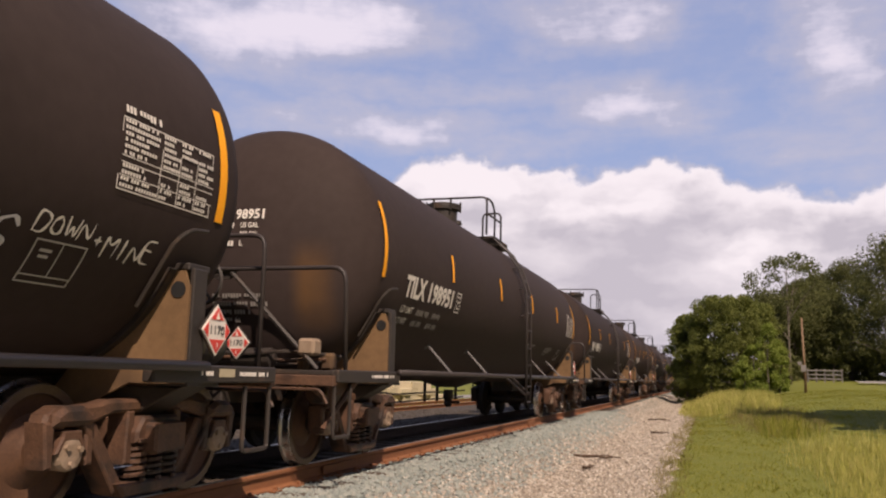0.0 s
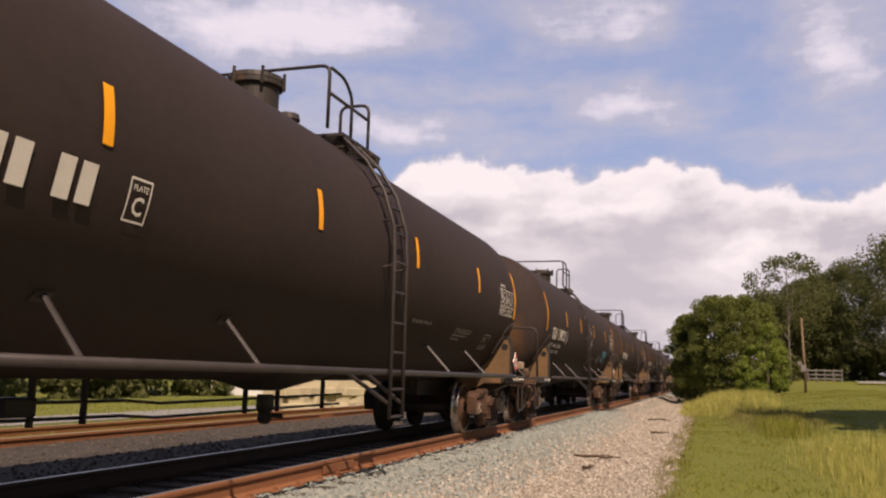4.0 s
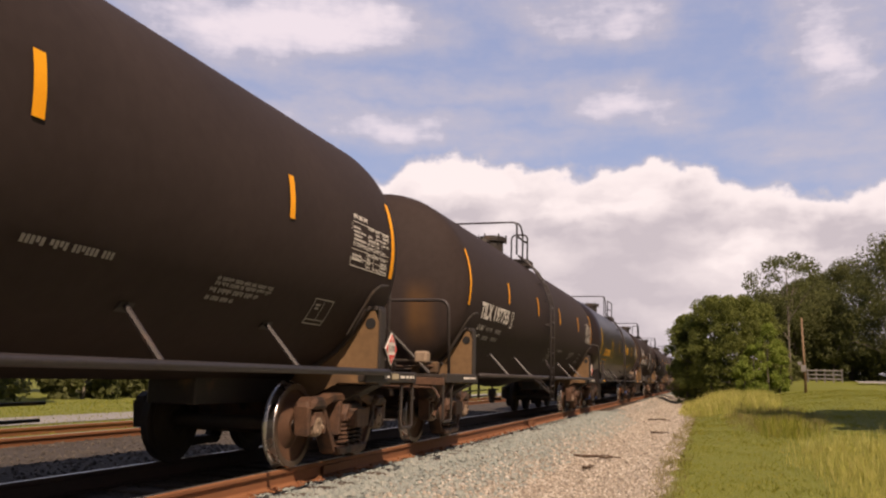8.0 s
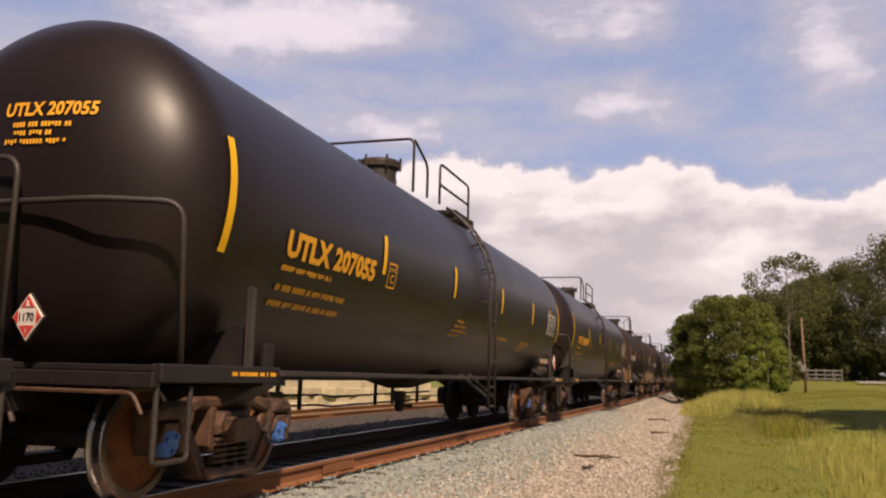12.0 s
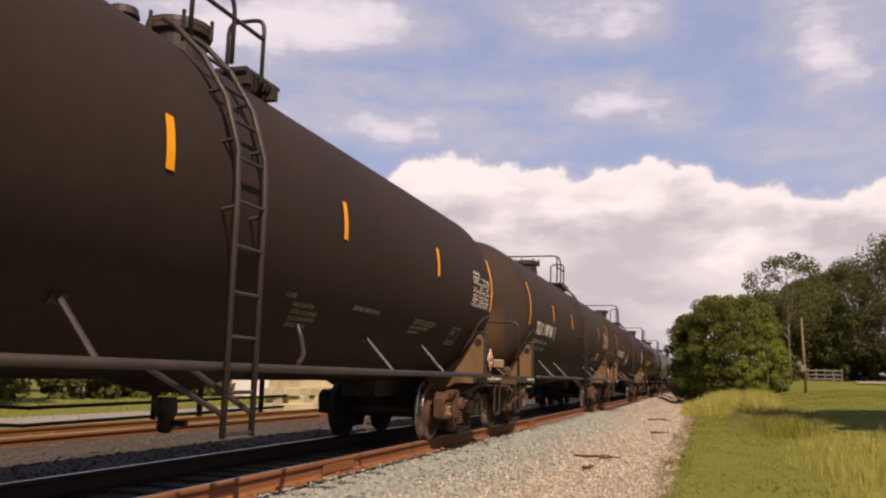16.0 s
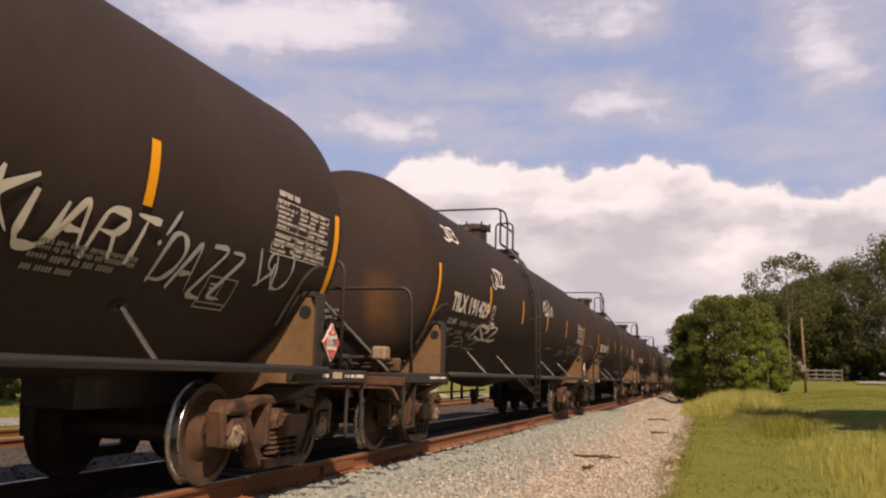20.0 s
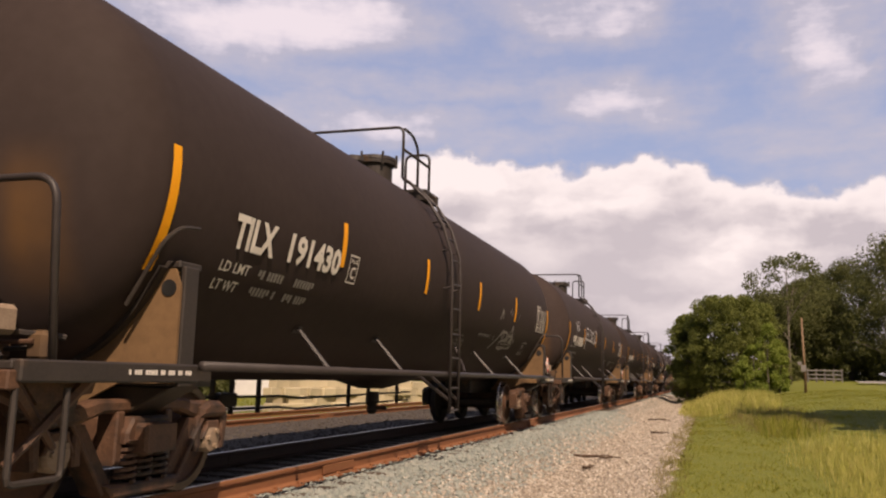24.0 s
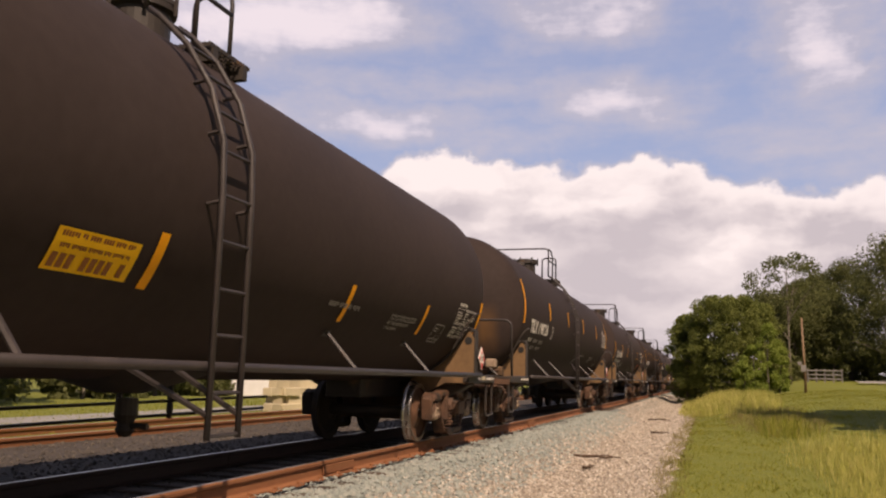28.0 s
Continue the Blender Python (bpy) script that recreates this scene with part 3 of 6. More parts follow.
def build_wheelset(car, y, cap_material):
    w = thing("wheelset", "", "", at=pose(0, y, 0.457))
    w.parent = car
    part("axle", lathe([(-0.9, 0.075), (-0.62, 0.09), (0, 0.08), (0.62, 0.09), (0.9, 0.075)], "x", 14), M_SHADE, w, smooth=True)
    for s in (-1, 1):
        plate = [(0.675, 0.13), (0.655, 0.16), (0.70, 0.25), (0.725, 0.34), (0.70, 0.385), (0.695, 0.42), (0.812, 0.432), (0.808, 0.39), (0.785, 0.38), (0.775, 0.345), (0.752, 0.25), (0.80, 0.16), (0.82, 0.13)]
        # far wheel and tread take the dark steel that stands for the car's shade
        part("wheel", lathe([(s * a, r) for a, r in plate], "x", 40), (M_WHEELR if cap_material is M_CAPB else M_WHEEL) if s > 0 else M_SHADE, w, smooth=False)
        if s > 0:
            part("rim", lathe([(0.806, 0.378), (0.816, 0.384), (0.818, 0.44), (0.8135, 0.4465), (0.8135, 0.4325), (0.806, 0.378)], "x", 48, close=False), M_RIM, w, "worn brown rim face")
        rim = [(0.697, 0.421), (0.685, 0.47), (0.695, 0.482), (0.71, 0.482), (0.722, 0.465), (0.735, 0.458), (0.805, 0.452), (0.813, 0.447), (0.81, 0.433), (0.697, 0.421)]
        part("tread", lathe([(s * a, r) for a, r in rim], "x", 48, close=False), M_TREAD if s > 0 else M_SHADE, w, "bright worn steel tread" if s > 0 else "", smooth=False)
        if s < 0:
            continue
        cap = bmesh.new()
        lathe([(s * 0.93, 0.115), (s * 1.07, 0.12), (s * 1.105, 0.105), (s * 1.115, 0.06)], "x", 20, cap)
        for k in range(3):
            a = 2.094 * k + 0.4
            lathe([(s * 1.10, 0.022), (s * 1.135, 0.022)], "x", 6, cap, (0, 0.07 * math.cos(a), 0.07 * math.sin(a)))
        part("bearing_cap", cap, cap_material, w)
    return w


def build_truck(car, y):
    """Cast three-piece truck: bolster, two side frames, spring nests."""
    t = part("truck", prism([(-1.25, 0.42), (-0.6, 0.34), (0.6, 0.34), (1.25, 0.42), (1.25, 0.62), (0.5, 0.70), (-0.5, 0.70), (-1.25, 0.62)], "y", -0.19, 0.19, 0.02), M_TRUCK, car, at=pose(0, y, 0))
    up = pose(0, 0, 0.075)
    for s in (-1, 1):
        x0, x1 = (0.93, 1.08) if s > 0 else (-1.08, -0.93)
        bm = bmesh.new()
        prism([(-1.13, 0.58), (-1.11, 0.64), (-1.02, 0.675), (-0.62, 0.70), (-0.5, 0.725), (0.5, 0.725), (0.62, 0.70), (1.02, 0.675), (1.11, 0.64), (1.13, 0.58), (1.10, 0.55), (0.72, 0.55), (0.45, 0.625), (-0.45, 0.625), (-0.72, 0.55), (-1.10, 0.55)], "x", x0, x1, 0.025, bm)
        for k in (-1, 1):
            prism([(k * 0.76, 0.56), (k * 0.60, 0.56), (k * 0.27, 0.10), (k * 0.30, 0.06), (k * 0.42, 0.08)], "x", x0 + 0.02, x1 - 0.02, 0.015, bm)
            prism([(k * 0.79, 0.565), (k * 0.745, 0.565), (k * 0.40, 0.085), (k * 0.43, 0.06)], "x", x0 - 0.02, x1 + 0.02, 0.01, bm)
            prism([(k * 0.245, 0.64), (k * 0.325, 0.64), (k * 0.335, 0.26), (k * 0.255, 0.26)], "x", x0 - 0.015, x1 + 0.015, 0.012, bm)
            prism([(k * 1.14, 0.59), (k * 1.04, 0.59), (k * 1.035, 0.29), (k * 1.10, 0.29)], "x", x0 - 0.01, x1 + 0.015, 0.015, bm)
            prism([(k * 0.75, 0.58), (k * 0.68, 0.58), (k * 0.66, 0.29), (k * 0.74, 0.29)], "x", x0 - 0.01, x1 + 0.015, 0.015, bm)
            prism([(k * 1.08, 0.56), (k * 1.08, 0.64), (k * 0.98, 0.69), (k * 0.80, 0.69), (k * 0.70, 0.64), (k * 0.70, 0.56)], "x", x0 - 0.035, x1 + 0.05, 0.035, bm)
        prism([(-0.44, 0.135), (0.44, 0.135), (0.36, 0.04), (-0.36, 0.04)], "x", x0 - 0.04, x1 + 0.06, 0.02, bm)
        # far side frame is coloured dark for the shade behind the near one
        part("side_frame", bm, M_TRUCK if s > 0 else M_SHADE, t, at=up)
        for k in (-0.185, 0, 0.185) if s > 0 else ():
            coil = bmesh.new()
            turns = 5.5
            pts = [(0.078 * math.cos(a), 0.078 * math.sin(a), 0.14 + 0.26 * a / (2 * math.pi * turns)) for a in (i * 2 * math.pi * turns / 60 for i in range(61))]
            tube([(s * 1.065 + p[0], k + p[1], p[2]) for p in pts], 0.0175, 5, coil)
            part("coil_spring", coil, M_TRUCK, t, at=up)
        xe = 1.15
        if s > 0:
            bm = prism([(-0.28, 0.41), (0.28, 0.41), (0.28, 0.49), (0.21, 0.60), (-0.21, 0.60), (-0.28, 0.49)], "x", 0.9, xe, 0.02)
            end = part("bolster_end", bm, M_TRUCK, t, at=up)
            # cast pockets are not cut: black patches paint the shade inside them
            for k in (-1, 1):
                part("pocket", prism([(k * 0.035, 0.49), (k * 0.19, 0.49), (k * 0.14, 0.565), (k * 0.05, 0.565)], "x", xe - 0.02, xe + 0.003), M_BLACK, end, "flat black patch for the shade in a cast pocket")
            part("lip", box(xe, xe + 0.025, -0.28, 0.28, 0.412, 0.445, 0.008), M_TRUCK, end)
        else:
            part("bolster_end", box(-1.17, -0.9, -0.21, 0.21, 0.385, 0.55, 0.03), M_TRUCK, t)
        for k in (-0.889, 0.889) if s > 0 else ():
            part("bearing_adapter", prism([(k - 0.15, 0.42), (k - 0.09, 0.53), (k - 0.09, 0.565), (k + 0.09, 0.565), (k + 0.09, 0.53), (k + 0.15, 0.42), (k + 0.11, 0.42), (k + 0.06, 0.5), (k - 0.06, 0.5), (k - 0.11, 0.42)], "x", 0.93, 1.11, 0.01), M_TRUCK, t, at=pose(0, 0, 0.04))
    part("brake_beam", tube([(-0.8, -0.42, 0.36), (0.8, -0.42, 0.36)], 0.04), M_TRUCK, t)
    part("brake_rod", tube([(0.25, -0.5, 0.5), (0.25, 1.7, 0.62)], 0.022), M_TRUCK, t)
    for k in (-1, 1):
        part("brake_shoe", prism([(k * 0.36, 0.26), (k * 0.42, 0.26), (k * 0.395, 0.44), (k * 0.42, 0.60), (k * 0.36, 0.60)], "x", 0.70, 0.80, 0.01), M_TRUCK, t)
    return t


def build_end(car, s, glossy):
    """Platform, bolster webs, rails, coupler and gear at one end; s is -1 at the rear, 1 at the front."""
    frame_m = M_SATIN if glossy else M_FRAME
    TCS = CENTRES["gloss" if glossy else "matte"]
    web = [(1.52, 0.92), (1.52, 1.62), (1.47, 1.74), (1.36, 1.74)]
    arc = [(TR * math.cos(a) * 1.003, TZ + TR * math.sin(a) * 1.003) for a in [radians(-29 - 6 * i) for i in range(8)]]
    arc = [p for p in arc if p[1] > 0.94]
    if glossy:
        web, arc = [(1.44, 0.92), (1.44, 1.3), (1.3, 1.42)], [p for p in arc if p[1] < 1.42]
    outline = web + arc + ([(0.35, 0.92)] if glossy else [(0.30, 0.74), (0.62, 0.70), (1.06, 0.92)])
    for k in (-1, 1):
        bm = prism([(k * x, z) for x, z in outline], "y", TCS[s] - 0.31, TCS[s] - 0.285)
        part("bolster_web", bm, frame_m if glossy else M_BROWN, car, "" if glossy else "brown dusty bolster web")
        part("bolster_flange", box(min(k * 1.5, k * 1.54), max(k * 1.5, k * 1.54), TCS[s] - 0.282, TCS[s] - 0.11, 0.90, 1.26 if glossy else 1.76, 0.008), frame_m, car)
        if glossy:
            yp = -7.2 if s < 0 else 6.82
            bm = box(min(k * 1.48, k * 1.54), max(k * 1.48, k * 1.54), yp - 0.03, yp - 0.02, 1.0, 1.72, 0.003)
            box(min(k * 1.525, k * 1.54), max(k * 1.525, k * 1.54), yp - 0.018, yp + 0.03, 1.0, 1.70, 0.004, bm)
            part("corner_post", bm, M_PIPE, car, "upright angle post beside the tank")
        rim = [((TR + 0.004) * math.cos(a), TZ + (TR + 0.004) * math.sin(a)) for a in [radians(-27 - 4 * i) for i in range(10)]]
        rim += [((TR + 0.04) * math.cos(a), TZ + (TR + 0.04) * math.sin(a)) for a in [radians(-63 + 4 * i) for i in range(10)]]
        if k < 0 or glossy:
            continue
        part("saddle_pad", prism([(k * x, z) for x, z in rim], "y", TCS[s] - 0.38, TCS[s] - 0.27), frame_m, car)
        part("grab_iron", tube(rounded([(k * 1.22, TCS[s] - 0.5, 1.46), (k * 1.50, TCS[s] - 0.5, 1.92), (k * 1.57, TCS[s] - 0.42, 2.02), (k * 1.585, TCS[s] - 0.22, 2.04)], 0.08, 4), 0.016, 6), frame_m, car)
        part("jacking_pad", box(min(k * 1.15, k * 1.5), max(k * 1.15, k * 1.5), TCS[s] - 0.30, TCS[s] - 0.02, 1.745, 1.80, 0.01), frame_m, car)
        # lifting hole is not cut: a black disc paints its shade on the web
        part("lifting_eye", lathe([(TCS[s] - 0.318, 0.062), (TCS[s] - 0.312, 0.062)], "y", 14, None, (k * 1.43, 0, 1.60)), M_BLACK, car, "flat black disc for the shade in a round hole of the web")
    part("body_bolster", prism([(-1.5, 0.90), (1.5, 0.90), (1.5, 1.02), (-1.5, 1.02)], "y", TCS[s] - 0.2, TCS[s] + 0.2, 0.01), frame_m, car)
    part("bolster_underside", prism([(-1.42, 0.895), (-1.0, 0.67), (-0.6, 0.71), (0.6, 0.71), (1.0, 0.67), (1.42, 0.895)], "y", TCS[s] - 0.17, TCS[s] + 0.17, 0.01), M_SHADE, car)
    y0, y1 = sorted((s * 5.4, s * 8.5))
    part("stub_sill", box(-0.28, 0.28, y0, y1, 0.68, 1.0, 0.015), frame_m, car)
    y0, y1 = sorted((s * 7.55, s * 8.42))
    part("end_platform", box(-1.5, 1.5, y0, y1, 1.0, 1.05, 0.008), frame_m, car)
    y0, y1 = sorted((s * 8.36, s * 8.46))
    part("end_sill", box(-1.52, 1.52, y0, y1, 0.89, 1.0, 0.01), frame_m if glossy else M_TRUCK, car)
    for k in (-1, 1):
        y0, y1 = sorted((s * 6.7, s * 8.4))
        part("side_sill", box(k * 1.5 - 0.05, k * 1.5 + 0.05, y0, y1, 0.93, 1.06, 0.012), frame_m, car)
    # rails stand on the rear platform alone; the front carries the air reservoir and the hand brake
    if s < 0:
        yr, yc, top = 8.22, 8.52 if glossy else 8.45, 2.23 if glossy else 2.13
        part("end_rail", tube(rounded([(1.5, -yr + 0.1, 1.0), (1.5, -yr, top)] + ([(0.95, -8.46, top), (-0.95, -8.46, top)] if glossy else []) + [(-1.5, -yr, top), (-1.5, -yr + 0.1, 1.0)], 0.16, 5), 0.024, 8), M_PIPE, car, smooth=True)
        x = 0.26 if glossy else 0.66
        part("corner_rail", tube(rounded([(x, -yc, 0.92), (x, -yc, top + 0.33), (x - 1.3, -yc, top + 0.33), (x - 1.3, -yc, 0.92)], 0.16, 5), 0.024, 8), M_PIPE, car, smooth=True)
        for k in (-1, 1) if not glossy else ():
            part("platform_brace", tube([(k * 0.12, -8.2, 2.1), (k * 1.24, -8.25, 1.06)], 0.026, 6), frame_m, car)
        if not glossy:
            part("rail_bracket", prism([(-0.2, 2.15), (0.2, 2.15), (0.09, 2.02), (-0.09, 2.02)], "y", -8.19, -8.15), frame_m, car)
    else:
        tank_m = M_FRAME if glossy else M_DUSTY
        rx, rz, rr, ry = (1.16, 1.285, 0.23, 8.60) if glossy else (1.02, 1.24, 0.19, 8.25)
        bm = lathe([(7.58, 0.06), (7.60, rr * 0.65), (7.66, rr * 0.91), (7.74, rr), (ry - 0.16, rr), (ry - 0.08, rr * 0.91), (ry - 0.02, rr * 0.65), (ry, 0.06)], "y", 24, None, (rx, 0, rz))
        res = part("air_reservoir", bm, tank_m, car, "small horizontal air reservoir", smooth=True)
        for yy in (7.85, ry - 0.28):
            part("strap", lathe([(yy - 0.02, rr + 0.006), (yy + 0.02, rr + 0.006), (yy + 0.02, rr - 0.004), (yy - 0.02, rr - 0.004)], "y", 24, None, (rx, 0, rz), False), M_FRAME, res)
        wheel = lathe([(8.74, 0.225), (8.755, 0.245), (8.77, 0.225), (8.755, 0.205), (8.74, 0.225)], "y", 28, None, (0.50, 0, 1.86), False)
        lathe([(8.70, 0.04), (8.79, 0.03)], "y", 12, wheel, (0.50, 0, 1.86))
        for a in (0.3, 1.55, 2.8, 4.05, 5.3):
            tube([(0.50, 8.75, 1.86), (0.50 + 0.22 * math.cos(a), 8.755, 1.86 + 0.22 * math.sin(a))], 0.012, 5, wheel)
        part("hand_brake_wheel", wheel, M_FRAME, car)
        part("hand_brake_stand", box(0.42, 0.58, 8.4, 8.70, 1.0, 2.0, 0.03), M_FRAME, car)
    if glossy and s > 0:
        # brake valve group behind the front corner
        bm = lathe([(1.24, 0.03), (1.25, 0.11), (1.40, 0.12), (1.42, 0.08), (1.46, 0.08), (1.47, 0.02)], "x", 18, None, (0, 6.66, 1.21))
        lathe([(1.06, 0.07), (1.20, 0.09), (1.30, 0.06)], "z", 14, bm, (1.2, 6.9, 0))
        valve = part("brake_valve", bm, M_FRAME, car, "black cast brake valve", smooth=False)
        part("release_box", box(1.28, 1.46, 6.66, 6.86, 1.36, 1.48, 0.02), M_CAP, valve, "pale dusty valve cover")
        for q in range(3):
            part("brake_pipe", tube(rounded([(1.36 - 0.05 * q, 6.6, 1.16), (1.38, 6.2, 1.10 + 0.03 * q), (1.45, 5.6 - 0.3 * q, 1.12 + 0.05 * q), (1.46, 4.9, 1.2 + 0.03 * q)], 0.2, 4), 0.013, 6), M_PIPE, car)
    if s > 0:
        part("sill_plate", box(1.5525, 1.556, 7.5, 7.72, 0.972, 1.035), M_CREAM, car, "pale reflector plate")
    # stirrup step at both corners
    for k in (-1, 1):
        part("stirrup_step", tube(rounded([(k * 1.5, s * 8.38, 0.9), (k * 1.5, s * 8.38, 0.38), (k * 1.5, s * 7.98, 0.38), (k * 1.5, s * 7.98, 0.9)], 0.04, 2), 0.02, 6), M_FRAME, car)
    # coupler
    bm = box(-0.1, 0.1, min(s * 8.4, s * 8.85), max(s * 8.4, s * 8.85), 0.74, 0.92, 0.02)
    box(-0.2, 0.16, min(s * 8.82, s * 9.07), max(s * 8.82, s * 9.07), 0.70, 0.98, 0.04, bm)
    part("coupler", bm, M_TRUCK, car)
    part("air_hose", tube(rounded([(-0.45, s * 8.4, 0.85), (-0.42, s * 8.75, 0.6), (-0.3, s * 9.02, 0.38)], 0.15, 5), 0.028, 6), M_BLACK, car)
    part("uncoupling_lever", tube(rounded([(1.48, s * 8.5, 0.72), (1.4, s * 8.5, 0.86), (0.3, s * 8.5, 0.86), (0.2, s * 8.7, 0.9)], 0.06, 3), 0.016, 6), M_TRUCK, car)
    if s < 0 and not glossy:
        # brake cylinder, valve and pipes stand on the rear platform
        part("brake_cylinder", lathe([(0.15, 0.05), (0.16, 0.10), (0.62, 0.11), (0.65, 0.04)], "x", 16, None, (0, -8.08, 1.17)), M_FRAME, car, smooth=False)
        part("brake_valve", box(1.12, 1.27, -7.95, -7.8, 1.05, 1.24, 0.03), M_BROWN, car)
        for q, (a, b) in enumerate((((1.46, -8.36, 0.93), (1.18, -7.7, 0.52)), ((1.46, -7.75, 0.95), (1.30, -8.2, 0.45)), ((1.2, -8.3, 0.9), (1.2, -7.72, 0.66)))):
            part("brake_lever", tube([a, b], 0.03, 6, taper=[0.04, 0.026]), M_TRUCK, car, "brown brake lever under the platform")
        part("platform_bracket", prism([(-8.3, 1.0), (-7.6, 1.0), (-7.66, 0.86), (-8.1, 0.80)], "x", 1.38, 1.41), M_TRUCK, car)
        part("brake_cylinder", lathe([(-7.95, 0.05), (-7.93, 0.13), (-7.55, 0.14), (-7.5, 0.06)], "y", 18, None, (1.08, 0, 0.82)), M_TRUCK, car)
        part("retainer_valve", box(1.0, 1.2, -8.28, -8.08, 1.2, 1.38, 0.03), M_CAP, car, "dusty tan valve on the platform")
        part("brake_valve", box(0.86, 0.98, -8.0, -7.88, 1.05, 1.18, 0.03), M_BROWN, car)
        for q in range(2):
            part("brake_pipe", tube(rounded([(1.2, -7.9 - 0.06 * q, 1.14 + 0.03 * q), (0.75, -8.0 - 0.08 * q, 1.10 + 0.05 * q), (0.2 - 0.2 * q, -8.12, 1.12 + 0.06 * q), (-0.5, -8.1 - 0.05 * q, 1.10 + 0.03 * q)], 0.2, 4), 0.016, 6), M_TRUCK if q else M_FRAME, car)
        part("brake_pipe", tube(rounded([(1.3, -7.8, 1.2), (0.9, -8.2, 1.25), (0.3, -8.2, 1.2), (-0.6, -8.2, 1.3), (-1.2, -7.9, 1.2)], 0.2, 4), 0.02, 6), M_FRAME, car)


def placard(car, x, y, z, facing, size=0.30):
    """Red and white diamond hazard placard in its holder."""
    p = new("hazard_placard")
    p.parent = car
    p.matrix_basis = pose(x, y, z, 0, 0, facing)
    p["label"] = "red and white diamond hazard placard"
    h = size
    part("board", prism([(0, h), (h, 0), (0, -h), (-h, 0)], "y", -0.006, 0.006), M_WHITE, p)
    bm = prism([(0, h * 0.9), (h * 0.46, h * 0.42), (-h * 0.46, h * 0.42)], "y", -0.0105, -0.0062)
    prism([(0, -h * 0.9), (h * 0.52, -h * 0.36), (-h * 0.52, -h * 0.36)], "y", -0.0105, -0.0062, 0, bm)
    prism([(-h * 0.93, 0), (-h * 0.62, h * 0.3), (-h * 0.62, -h * 0.3)], "y", -0.0105, -0.0062, 0, bm)
    prism([(h * 0.93, 0), (h * 0.62, -h * 0.3), (h * 0.62, h * 0.3)], "y", -0.0105, -0.0062, 0, bm)
    part("red_field", bm, M_RED, p)
    part("flame", prism([(-h * 0.12, h * 0.45), (h * 0.12, h * 0.45), (h * 0.05, h * 0.6), (0, h * 0.75), (-h * 0.06, h * 0.6)], "y", -0.0145, -0.0108), M_WHITE, p)

    def flat(u, v, lift):
        return (u, -0.0108 - lift * 0.2, v)

    part("number", letters("1170", -h * 0.5, h * 0.5, -h * 0.18, h * 0.2, flat, 0.02), M_BLACK, p, kind="stuff")
    part("class_number", letters("3", -h * 0.06, h * 0.06, -h * 0.68, -h * 0.48, flat, 0.015), M_WHITE, p)
    part("holder", prism([(0, h * 1.08), (h * 1.08, 0), (0, -h * 1.08), (-h * 1.08, 0)], "y", 0.0064, 0.02), M_FRAME, p)
    return p


def build_tank(style):
    prof, (back, front) = [], HALF[style]
    for i in range(15):
        a = math.pi / 2 * i / 14
        prof.append((-(back + HEAD * math.cos(a)), max(0.02, TR * math.sin(a))))
    for yy in (-6.9, -4.6, -2.3, 0, 2.3, 4.6, 6.9):
        prof.append((yy, TR))
    for i in range(15):
        a = math.pi / 2 * (14 - i) / 14
        prof.append((front + HEAD * math.cos(a), max(0.02, TR * math.sin(a))))
    return lathe(prof, "y", 96, None, (0, 0, TZ))


